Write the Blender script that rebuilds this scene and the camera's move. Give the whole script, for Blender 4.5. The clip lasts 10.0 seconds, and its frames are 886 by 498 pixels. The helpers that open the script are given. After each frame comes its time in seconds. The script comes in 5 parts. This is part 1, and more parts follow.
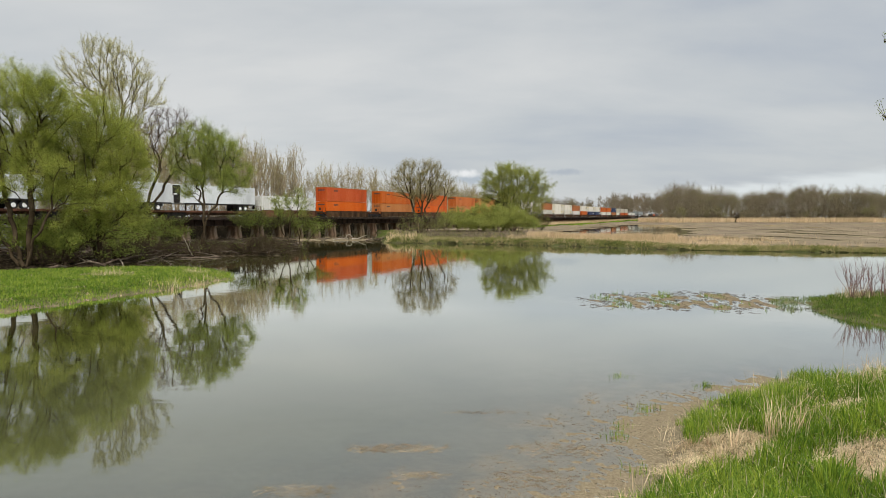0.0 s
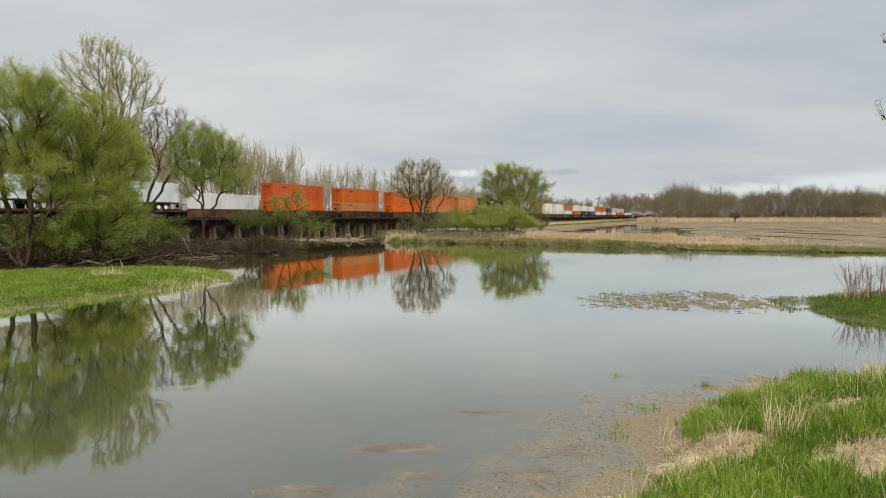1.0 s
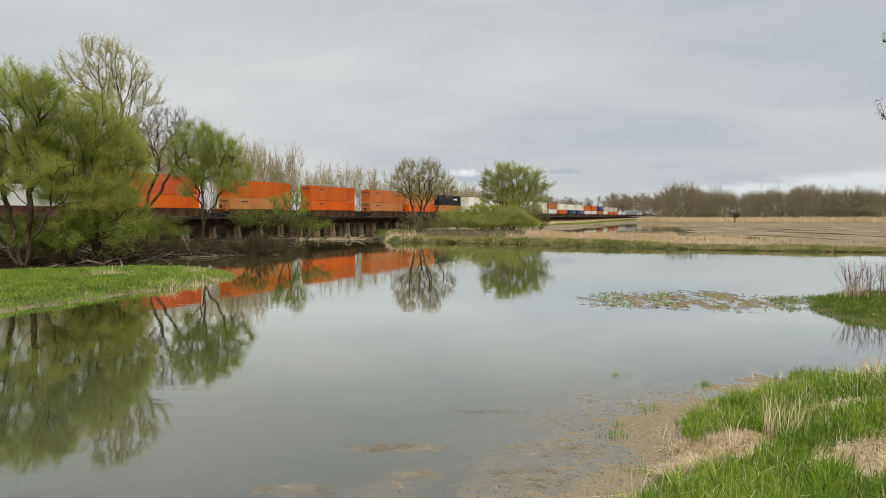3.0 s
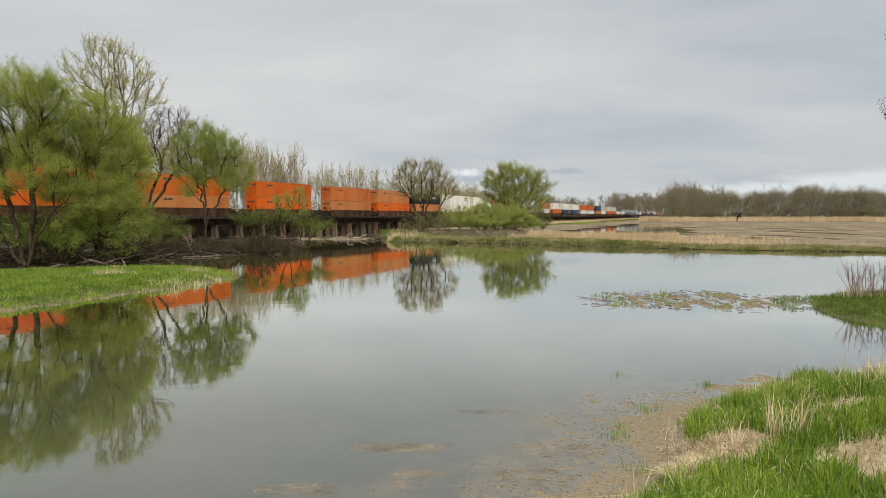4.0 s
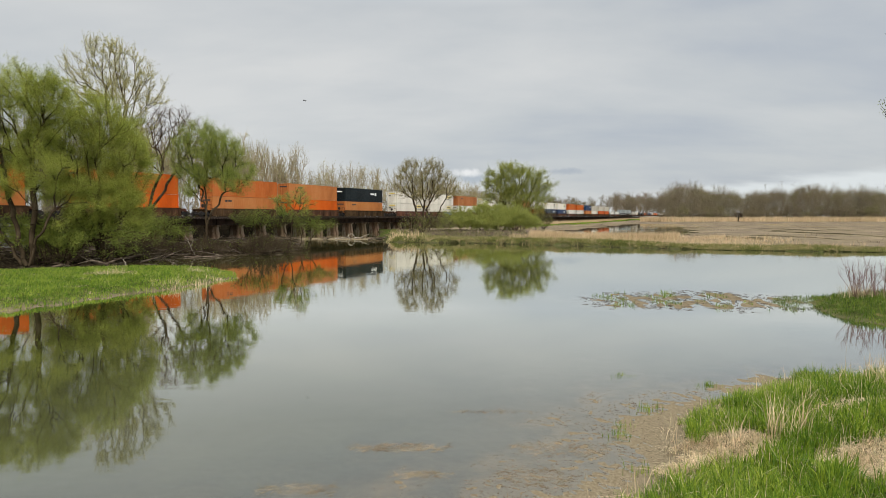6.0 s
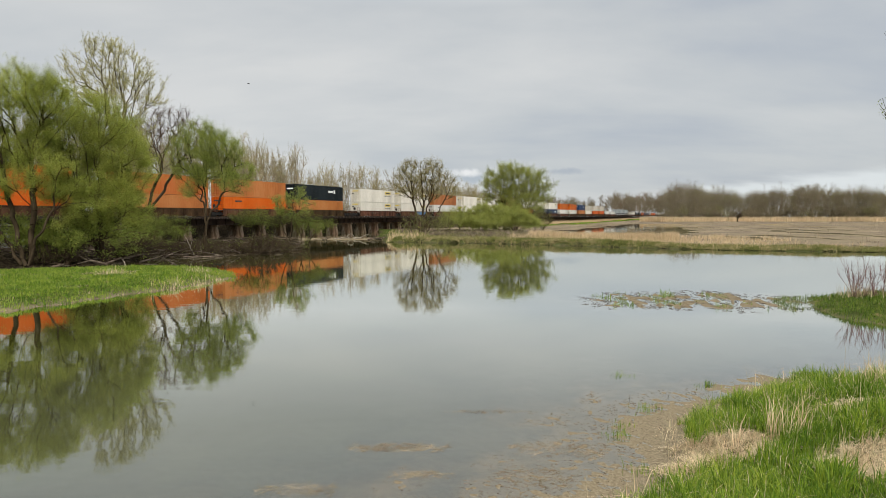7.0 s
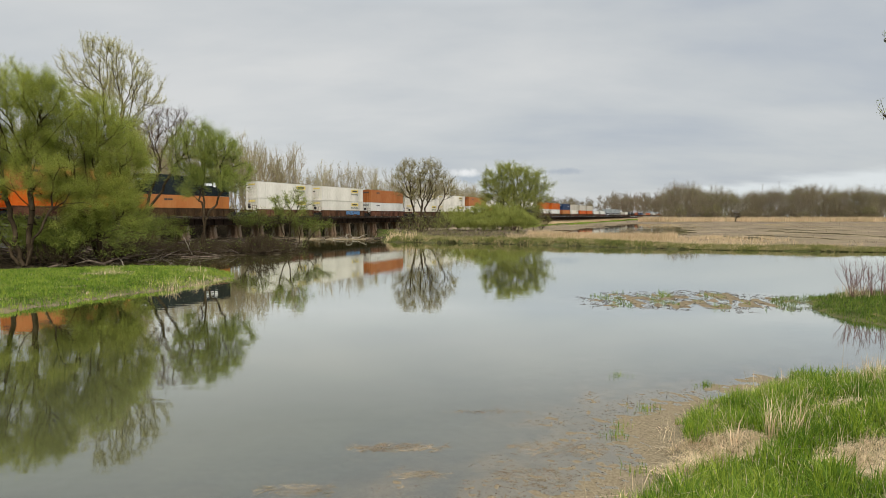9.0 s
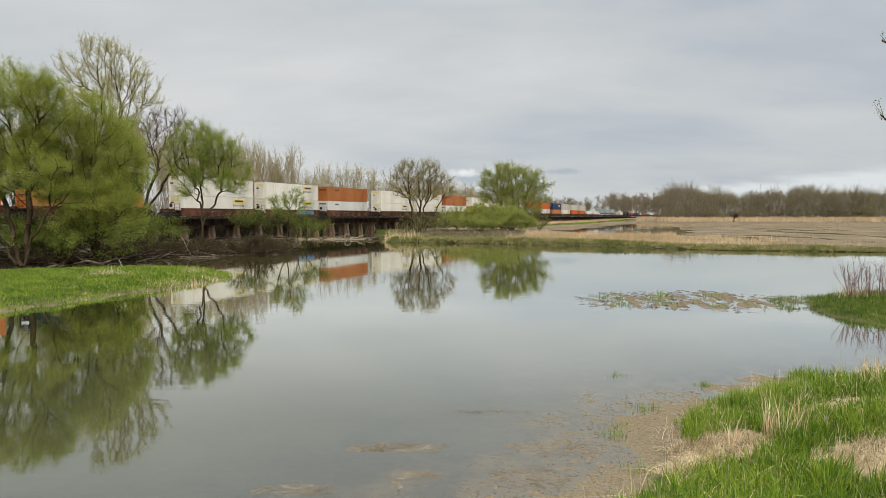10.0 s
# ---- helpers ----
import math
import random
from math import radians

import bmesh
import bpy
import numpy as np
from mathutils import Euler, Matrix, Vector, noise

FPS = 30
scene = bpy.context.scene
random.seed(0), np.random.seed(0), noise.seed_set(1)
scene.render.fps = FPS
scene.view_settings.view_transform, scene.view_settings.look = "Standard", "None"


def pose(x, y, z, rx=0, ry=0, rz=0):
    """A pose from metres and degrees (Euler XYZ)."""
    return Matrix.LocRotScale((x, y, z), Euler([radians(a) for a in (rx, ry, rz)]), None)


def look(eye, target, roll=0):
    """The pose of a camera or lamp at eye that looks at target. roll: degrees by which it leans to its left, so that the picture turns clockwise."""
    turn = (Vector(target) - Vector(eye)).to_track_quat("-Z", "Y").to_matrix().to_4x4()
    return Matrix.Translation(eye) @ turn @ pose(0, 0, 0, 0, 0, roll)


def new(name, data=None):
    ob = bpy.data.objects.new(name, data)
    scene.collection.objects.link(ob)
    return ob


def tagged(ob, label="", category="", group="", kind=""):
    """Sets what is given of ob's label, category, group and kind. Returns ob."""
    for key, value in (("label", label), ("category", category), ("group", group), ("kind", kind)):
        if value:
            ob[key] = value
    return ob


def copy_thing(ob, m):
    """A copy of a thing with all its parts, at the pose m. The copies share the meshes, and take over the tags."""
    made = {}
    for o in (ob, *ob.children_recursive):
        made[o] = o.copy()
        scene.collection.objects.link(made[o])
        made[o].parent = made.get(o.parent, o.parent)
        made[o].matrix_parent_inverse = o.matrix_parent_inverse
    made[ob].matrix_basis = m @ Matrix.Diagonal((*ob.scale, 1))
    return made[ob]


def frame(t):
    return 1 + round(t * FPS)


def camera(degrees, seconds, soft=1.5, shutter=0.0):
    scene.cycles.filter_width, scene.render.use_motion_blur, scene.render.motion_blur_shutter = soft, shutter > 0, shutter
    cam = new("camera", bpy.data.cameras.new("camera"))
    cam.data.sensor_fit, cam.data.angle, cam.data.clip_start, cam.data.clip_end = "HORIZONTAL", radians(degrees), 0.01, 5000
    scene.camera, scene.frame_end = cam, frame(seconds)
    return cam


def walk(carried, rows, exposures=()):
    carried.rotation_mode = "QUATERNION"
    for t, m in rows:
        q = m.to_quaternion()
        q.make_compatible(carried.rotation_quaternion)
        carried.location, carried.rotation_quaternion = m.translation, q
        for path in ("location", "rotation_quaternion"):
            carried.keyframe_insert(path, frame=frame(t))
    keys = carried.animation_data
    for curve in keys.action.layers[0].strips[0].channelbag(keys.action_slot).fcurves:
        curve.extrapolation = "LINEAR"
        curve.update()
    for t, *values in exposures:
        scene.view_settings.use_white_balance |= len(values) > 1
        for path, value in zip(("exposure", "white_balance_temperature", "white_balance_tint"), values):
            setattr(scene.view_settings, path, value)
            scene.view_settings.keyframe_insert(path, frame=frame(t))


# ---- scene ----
# The camera: held by hand, standing on the bank, swaying by a few tenths of a degree.
cam = camera(68.57, 10.0, soft=0.6)
EYE = (0.0, 0.0, 3.75)
DEG = 0.0498
SWAY = [(0, 0, 0), (0.5, -1, 0), (1, -1.2, -0.2), (1.5, -1.6, -0.2), (2, -2.4, -0.3), (2.5, -2.8, -0.9), (2.7, -2.4, -1.0),
        (3.3, -0.3, -1.3), (3.8, 1.5, -1.5), (4, 2.2, -1.6), (4.5, 4, -1.5), (5, 4.9, -1.7), (5.5, 4.4, -1.4), (6.2, 3.5, -1.3),
        (7, 2.8, -1.3), (7.5, 2.2, -1.2), (8, 1.8, -0.9), (8.5, 1, -0.6), (9, 0, -1.2), (9.5, -1, -1.1), (10, -2.6, -1.1)]
walk(cam, [(t, pose(*EYE, 90 - 2.838 + dy * DEG, 0, dx * DEG)) for t, dx, dy in SWAY], exposures=((0, 0.0), (10, 0.0)))

# ---- light: a bright overcast sky with a low, veiled sun ----
SUN_EL, SUN_ROT = radians(48), radians(172)
world = bpy.data.worlds.new("overcast_sky")
scene.world = world
world.use_nodes = True
wn, wl = world.node_tree.nodes, world.node_tree.links
wn.clear()


def wnode(kind, **values):
    n = wn.new(kind)
    for k, v in values.items():
        n.inputs[k].default_value = v
    return n


sky = wn.new("ShaderNodeTexSky")
sky.sky_type, sky.sun_disc, sky.sun_elevation, sky.sun_rotation = "NISHITA", False, SUN_EL, SUN_ROT
coord = wn.new("ShaderNodeTexCoord")
sep = wn.new("ShaderNodeSeparateXYZ")
wl.new(coord.outputs["Generated"], sep.inputs[0])
# the cloud deck: direction projected on a flat layer, so that clouds draw together towards the horizon
raised = wn.new("ShaderNodeMath"); raised.operation = "ADD"; raised.inputs[1].default_value = 0.24
wl.new(sep.outputs["Z"], raised.inputs[0])
flat_map = wn.new("ShaderNodeVectorMath"); flat_map.operation = "DIVIDE"
comb = wn.new("ShaderNodeCombineXYZ")
for a in "XYZ":
    wl.new(raised.outputs[0], comb.inputs[a])
wl.new(coord.outputs["Generated"], flat_map.inputs[0]); wl.new(comb.outputs[0], flat_map.inputs[1])
cl1 = wnode("ShaderNodeTexNoise", Scale=0.85, Detail=6.0, Roughness=0.5, Distortion=0.25)
cl2 = wnode("ShaderNodeTexNoise", Scale=2.6, Detail=5.0, Roughness=0.5)
stretch = wn.new("ShaderNodeMapping"); stretch.inputs["Scale"].default_value = (0.75, 1.3, 1.0)
stretch.inputs["Location"].default_value = (2.3, 0.7, 0.0)
wl.new(flat_map.outputs[0], stretch.inputs[0])
wl.new(stretch.outputs[0], cl1.inputs["Vector"]); wl.new(stretch.outputs[0], cl2.inputs["Vector"])
mixn = wn.new("ShaderNodeMath"); mixn.operation = "MULTIPLY_ADD"; mixn.inputs[1].default_value = 0.3
wl.new(cl2.outputs[0], mixn.inputs[0]); wl.new(cl1.outputs[0], mixn.inputs[2])
ramp = wn.new("ShaderNodeValToRGB")
ramp.color_ramp.elements[0].position, ramp.color_ramp.elements[0].color = 0.47, (0.485, 0.53, 0.59, 1)
ramp.color_ramp.elements[1].position, ramp.color_ramp.elements[1].color = 0.85, (0.73, 0.74, 0.735, 1)
mid_stop = ramp.color_ramp.elements.new(0.64); mid_stop.color = (0.60, 0.63, 0.65, 1)
wl.new(mixn.outputs[0], ramp.inputs[0])
# a break in the clouds low over the eastern horizon
rise = wn.new("ShaderNodeMath"); rise.operation = "MULTIPLY_ADD"; rise.inputs[1].default_value, rise.inputs[2].default_value = 0.085, -0.0103
wl.new(sep.outputs["X"], rise.inputs[0])
start = wn.new("ShaderNodeMath"); start.operation = "MULTIPLY_ADD"; start.inputs[1].default_value, start.inputs[2].default_value = 0.5, -0.16
wl.new(sep.outputs["X"], start.inputs[0])
edge = wn.new("ShaderNodeMath"); edge.operation = "MINIMUM"
wl.new(rise.outputs[0], edge.inputs[0]); wl.new(start.outputs[0], edge.inputs[1])
ragged = wn.new("ShaderNodeMath"); ragged.operation = "MULTIPLY_ADD"; ragged.inputs[1].default_value = 0.05
wl.new(cl2.outputs[0], ragged.inputs[0]); wl.new(edge.outputs[0], ragged.inputs[2])
below = wn.new("ShaderNodeMath"); below.operation = "SUBTRACT"
wl.new(ragged.outputs[0], below.inputs[0]); wl.new(sep.outputs["Z"], below.inputs[1])
gap = wn.new("ShaderNodeMapRange"); gap.interpolation_type = "SMOOTHSTEP"
gap.inputs["From Min"].default_value, gap.inputs["From Max"].default_value = -0.004, 0.016
wl.new(below.outputs[0], gap.inputs[0])
opened = wn.new("ShaderNodeMix"); opened.data_type = "RGBA"
opened.inputs[7].default_value = (0.78, 0.825, 0.845, 1)
wl.new(gap.outputs[0], opened.inputs[0]); wl.new(ramp.outputs[0], opened.inputs[6])
# small clouds low over the railway: a sunlit heap with a grey foot, and a flat streak


def small_cloud(under, at, wide, colour, most):
    off = wn.new("ShaderNodeVectorMath"); off.operation = "SUBTRACT"; off.inputs[1].default_value = at
    wl.new(coord.outputs["Generated"], off.inputs[0])
    size = wn.new("ShaderNodeVectorMath"); size.operation = "DIVIDE"; size.inputs[1].default_value = wide
    wl.new(off.outputs[0], size.inputs[0])
    far = wn.new("ShaderNodeVectorMath"); far.operation = "LENGTH"
    wl.new(size.outputs[0], far.inputs[0])
    puff = wnode("ShaderNodeTexNoise", Scale=55.0, Detail=4.0)
    wl.new(coord.outputs["Generated"], puff.inputs["Vector"])
    uneven = wn.new("ShaderNodeMath"); uneven.operation = "MULTIPLY_ADD"; uneven.inputs[1].default_value = 1.6
    wl.new(puff.outputs[0], uneven.inputs[0]); wl.new(far.outputs["Value"], uneven.inputs[2])
    cover = wn.new("ShaderNodeMapRange"); cover.interpolation_type = "SMOOTHSTEP"
    for k, v in (("From Min", 1.75), ("From Max", 1.0), ("To Min", 0.0), ("To Max", most)):
        cover.inputs[k].default_value = v
    wl.new(uneven.outputs[0], cover.inputs[0])
    out = wn.new("ShaderNodeMix"); out.data_type = "RGBA"
    out.inputs[7].default_value = (*colour, 1)
    wl.new(cover.outputs[0], out.inputs[0]); wl.new(under, out.inputs[6])
    return out.outputs[2]


shade = small_cloud(opened.outputs[2], (0.040, 0.998, 0.056), (0.035, 1.0, 0.011), (0.43, 0.50, 0.58), 0.75)
heap = small_cloud(shade, (0.034, 0.997, 0.067), (0.026, 1.0, 0.009), (0.90, 0.91, 0.92), 0.95)
streak = small_cloud(heap, (0.172, 0.983, 0.067), (0.045, 1.0, 0.007), (0.41, 0.46, 0.54), 0.7)
# an overcast sky is brighter overhead than at the horizon
zen = wn.new("ShaderNodeMapRange")
for k, v in (("From Min", 0.3), ("From Max", 1.0), ("To Min", 1.0), ("To Max", 3.9)):
    zen.inputs[k].default_value = v
wl.new(sep.outputs["Z"], zen.inputs[0])
bright = wn.new("ShaderNodeVectorMath"); bright.operation = "SCALE"
wl.new(streak, bright.inputs[0]); wl.new(zen.outputs[0], bright.inputs["Scale"])
bg_sky = wnode("ShaderNodeBackground", Strength=0.05)
wl.new(sky.outputs[0], bg_sky.inputs[0])
bg_cloud = wnode("ShaderNodeBackground", Strength=1.0)
wl.new(bright.outputs[0], bg_cloud.inputs[0])
over = wnode("ShaderNodeMixShader", Fac=0.88)
wl.new(bg_sky.outputs[0], over.inputs[1]); wl.new(bg_cloud.outputs[0], over.inputs[2])
wout = wn.new("ShaderNodeOutputWorld")
wl.new(over.outputs[0], wout.inputs[0])

sun = new("sun", bpy.data.lights.new("sun", "SUN"))
sun.data.energy, sun.data.angle, sun.data.color = 3.3, radians(25), (1.0, 0.95, 0.88)
sun.matrix_basis = look((0, 0, 60), (-60 * math.sin(radians(8)), 60 * math.cos(radians(8)), 60 - 66))


# ---- materials ----
def material(name, colours, scale=3.0, rough=0.8, metal=0.0, bump=0.0, fine=40.0, vary=0.0, island=False, spec=0.3, through_light=0.0, stretch=(1, 1, 1)):
    """Colours drift with a coarse and a fine noise; vary: how far each piece differs."""
    m = bpy.data.materials.new(name)
    m.use_nodes = True
    n, l = m.node_tree.nodes, m.node_tree.links
    b = n["Principled BSDF"]
    b.inputs["Roughness"].default_value, b.inputs["Metallic"].default_value = rough, metal
    b.inputs["Specular IOR Level"].default_value = spec
    tc, mp = n.new("ShaderNodeTexCoord"), n.new("ShaderNodeMapping")
    mp.inputs["Scale"].default_value = stretch
    l.new(tc.outputs["Object"], mp.inputs[0])
    a, c = n.new("ShaderNodeTexNoise"), n.new("ShaderNodeTexNoise")
    a.inputs["Scale"].default_value, a.inputs["Detail"].default_value = scale, 5
    c.inputs["Scale"].default_value, c.inputs["Detail"].default_value = fine, 3
    l.new(mp.outputs[0], a.inputs["Vector"]); l.new(mp.outputs[0], c.inputs["Vector"])
    add = n.new("ShaderNodeMath"); add.operation = "MULTIPLY_ADD"; add.inputs[1].default_value = 0.45
    l.new(c.outputs[0], add.inputs[0]); l.new(a.outputs[0], add.inputs[2])
    r = n.new("ShaderNodeValToRGB")
    r.color_ramp.elements[0].position, r.color_ramp.elements[1].position = 0.5, 0.95
    r.color_ramp.elements[0].color, r.color_ramp.elements[1].color = (*colours[0], 1), (*colours[-1], 1)
    if len(colours) == 3:
        e = r.color_ramp.elements.new(0.7); e.color = (*colours[1], 1)
    l.new(add.outputs[0], r.inputs[0])
    colour = r.outputs[0]
    if vary:
        hsv, mr = n.new("ShaderNodeHueSaturation"), n.new("ShaderNodeMapRange")
        source = n.new("ShaderNodeNewGeometry").outputs["Random Per Island"] if island else n.new("ShaderNodeObjectInfo").outputs["Random"]
        mr.inputs["To Min"].default_value, mr.inputs["To Max"].default_value = 1 - vary, 1 + vary
        l.new(source, mr.inputs[0]); l.new(mr.outputs[0], hsv.inputs["Value"]); l.new(colour, hsv.inputs["Color"])
        hm = n.new("ShaderNodeMapRange"); hm.inputs["To Min"].default_value, hm.inputs["To Max"].default_value = 0.5 + vary * 0.05, 0.5 - vary * 0.07
        l.new(source, hm.inputs[0]); l.new(hm.outputs[0], hsv.inputs["Hue"])
        colour = hsv.outputs[0]
    l.new(colour, b.inputs["Base Color"])
    if bump:
        bp = n.new("ShaderNodeBump"); bp.inputs["Strength"].default_value, bp.inputs["Distance"].default_value = bump, 0.02
        l.new(c.outputs[0], bp.inputs["Height"]); l.new(bp.outputs[0], b.inputs["Normal"])
    if through_light:
        tr, mx = n.new("ShaderNodeBsdfTranslucent"), n.new("ShaderNodeMixShader")
        mx.inputs[0].default_value = through_light
        l.new(colour, tr.inputs[0]); l.new(b.outputs[0], mx.inputs[1]); l.new(tr.outputs[0], mx.inputs[2])
        l.new(mx.outputs[0], n["Material Output"].inputs[0])
    return m


BARK = material("bark", [(0.018, 0.0125, 0.007), (0.042, 0.030, 0.017), (0.08, 0.059, 0.036)], 2, 0.9, bump=0.5, fine=25, stretch=(1, 1, 0.3), spec=0.08)
BARK_PALE = material("pale_bark", [(0.06, 0.046, 0.026), (0.115, 0.09, 0.052), (0.18, 0.145, 0.088)], 2, 0.9, vary=0.25, fine=20, spec=0.08)
POPLAR = material("poplar_bark", [(0.17, 0.135, 0.08), (0.26, 0.213, 0.132), (0.37, 0.31, 0.20)], 0.3, 0.9, vary=0.2, island=True, spec=0.08)
FARBARK = material("grey_brown_bark", [(0.10, 0.081, 0.054), (0.15, 0.125, 0.085), (0.21, 0.176, 0.12)], 0.03, 0.9, vary=0.25, island=True, spec=0.08)
TWIG_RED = material("red_twig", [(0.10, 0.05, 0.04), (0.2, 0.12, 0.10)], 3, 0.8, vary=0.3, island=True, spec=0.08)
DEADWOOD = material("deadwood", [(0.04, 0.029, 0.02), (0.08, 0.062, 0.044), (0.17, 0.14, 0.106)], 3, 0.9, vary=0.3, island=True, spec=0.08)
BLEACHED = material("bleached_wood", [(0.14, 0.115, 0.088), (0.25, 0.215, 0.17), (0.36, 0.32, 0.265)], 2, 0.85, fine=18, stretch=(1, 1, 0.4), spec=0.1)
LEAF_WILLOW = material("willow_leaf", [(0.225, 0.265, 0.046), (0.36, 0.395, 0.078)], 0.35, 0.6, vary=0.24, island=True, through_light=0.5, spec=0.15)
LEAF_ROUND = material("round_willow_leaf", [(0.225, 0.255, 0.055), (0.33, 0.36, 0.09)], 0.35, 0.6, vary=0.24, island=True, through_light=0.45, spec=0.15)
LEAF_PALE = material("pale_leaf", [(0.19, 0.24, 0.042), (0.30, 0.35, 0.08)], 0.35, 0.6, vary=0.24, island=True, through_light=0.45, spec=0.15)
LEAF_BUSH = material("bush_leaf", [(0.14, 0.175, 0.028), (0.22, 0.265, 0.05)], 0.5, 0.6, vary=0.24, island=True, through_light=0.4, spec=0.15)
FARBUD = material("far_bud", [(0.135, 0.113, 0.065), (0.21, 0.18, 0.105)], 0.02, 0.8, vary=0.15, island=True, through_light=0.3, spec=0.05)
RED_BUD = material("red_brown_bud", [(0.13, 0.08, 0.05), (0.21, 0.135, 0.085)], 0.6, 0.7, vary=0.3, island=True, through_light=0.3, spec=0.1)
CATKIN = material("pale_young_leaf", [(0.34, 0.32, 0.12), (0.5, 0.48, 0.22)], 0.6, 0.7, vary=0.25, island=True, through_light=0.4, spec=0.1)
GREEN_BUD = material("far_green_bud", [(0.15, 0.152, 0.055), (0.225, 0.222, 0.083)], 0.02, 0.8, vary=0.25, island=True, through_light=0.35, spec=0.05)
BUD = material("bud", [(0.22, 0.195, 0.075), (0.35, 0.315, 0.135)], 0.6, 0.7, vary=0.35, island=True, through_light=0.3, spec=0.15)
GRASS = material("grass_blade", [(0.07, 0.14, 0.011), (0.13, 0.22, 0.02), (0.22, 0.305, 0.04)], 0.6, 0.55, vary=0.5, island=True, through_light=0.4, spec=0.15)
SPIT_GRASS = material("dark_grass_blade", [(0.045, 0.09, 0.010), (0.08, 0.14, 0.016), (0.14, 0.19, 0.03)], 0.6, 0.55, vary=0.5, island=True, through_light=0.4, spec=0.15)
STRAW = material("dry_grass", [(0.36, 0.275, 0.15), (0.54, 0.44, 0.26), (0.70, 0.60, 0.39)], 2.5, 0.8, vary=0.4, island=True, through_light=0.25, spec=0.08)
MUD_CLOD = material("wet_mud_clod", [(0.08, 0.06, 0.038), (0.14, 0.11, 0.07), (0.2, 0.16, 0.105)], 2.0, 0.6, vary=0.3, island=True, spec=0.2)
STRAW_OLD = material("sodden_straw", [(0.10, 0.075, 0.045), (0.21, 0.165, 0.105), (0.36, 0.30, 0.20)], 2.0, 0.85, vary=0.3, island=True, spec=0.08)
REED = material("reed", [(0.32, 0.235, 0.13), (0.45, 0.345, 0.195), (0.56, 0.44, 0.265)], 0.05, 0.85, vary=0.3, island=True, through_light=0.2, spec=0.08)
STUBBLE = material("grey_marsh_stubble", [(0.12, 0.094, 0.068), (0.19, 0.15, 0.11), (0.27, 0.217, 0.158)], 0.05, 0.9, vary=0.3, island=True, spec=0.08)
SEDGE = material("sedge", [(0.10, 0.118, 0.028), (0.175, 0.183, 0.055), (0.30, 0.26, 0.125)], 0.25, 0.7, vary=0.4, island=True, through_light=0.3, spec=0.08)
STEEL = material("weathered_steel", [(0.016, 0.010, 0.008), (0.036, 0.023, 0.017), (0.065, 0.038, 0.026)], 0.8, 0.75, 0.2, 0.3, 12, spec=0.08)
CAR_RUST = material("rust_brown_paint", [(0.025, 0.012, 0.006), (0.06, 0.03, 0.015), (0.125, 0.063, 0.032)], 0.7, 0.75, 0.0, 0.3, 6, vary=0.35, stretch=(1, 1, 0.5), spec=0.12)
CAR_DARK = material("black_truck_steel", [(0.012, 0.011, 0.010), (0.035, 0.03, 0.026)], 2, 0.7, 0.3)
TIE = material("creosoted_timber", [(0.02, 0.015, 0.012), (0.06, 0.045, 0.035)], 2, 0.9, bump=0.4, vary=0.3, spec=0.08)
RAIL = material("rail_steel", [(0.10, 0.06, 0.045), (0.18, 0.13, 0.11)], 2, 0.5, 0.7)
PIER = material("stained_concrete", [(0.045, 0.025, 0.014), (0.145, 0.094, 0.056), (0.38, 0.32, 0.245)], 0.8, 0.9, bump=0.5, fine=9, vary=0.18, stretch=(1.6, 1.6, 0.22), spec=0.08)
ABUTMENT = material("grey_concrete", [(0.10, 0.095, 0.085), (0.17, 0.16, 0.145), (0.24, 0.225, 0.2)], 0.9, 0.9, bump=0.4, fine=8)
WHITE_TRIM = material("white_paint", [(0.62, 0.62, 0.6), (0.8, 0.8, 0.78)], 1.5, 0.5)
DARK_MARK = material("dark_lettering", [(0.03, 0.025, 0.025), (0.05, 0.045, 0.04)], 4, 0.6)
GREEN_MARK = material("dark_green_lettering", [(0.03, 0.05, 0.035), (0.05, 0.075, 0.05)], 4, 0.6)
YELLOW_MARK = material("yellow_panel", [(0.56, 0.42, 0.06), (0.66, 0.51, 0.11)], 3, 0.5)
TYRE = material("tyre_rubber", [(0.012, 0.012, 0.012), (0.03, 0.03, 0.03)], 6, 0.9)
BLUE_PAINT = material("blue_graffiti", [(0.03, 0.09, 0.2), (0.12, 0.22, 0.36)], 2.5, 0.6)


def paint(name, a, b):
    return material(name, [tuple(c * 0.70 for c in a), tuple(c * 0.86 for c in a), tuple(c * 0.90 for c in b)], 0.35, 0.5, fine=5, vary=0.07, stretch=(1, 1, 0.45), spec=0.14)


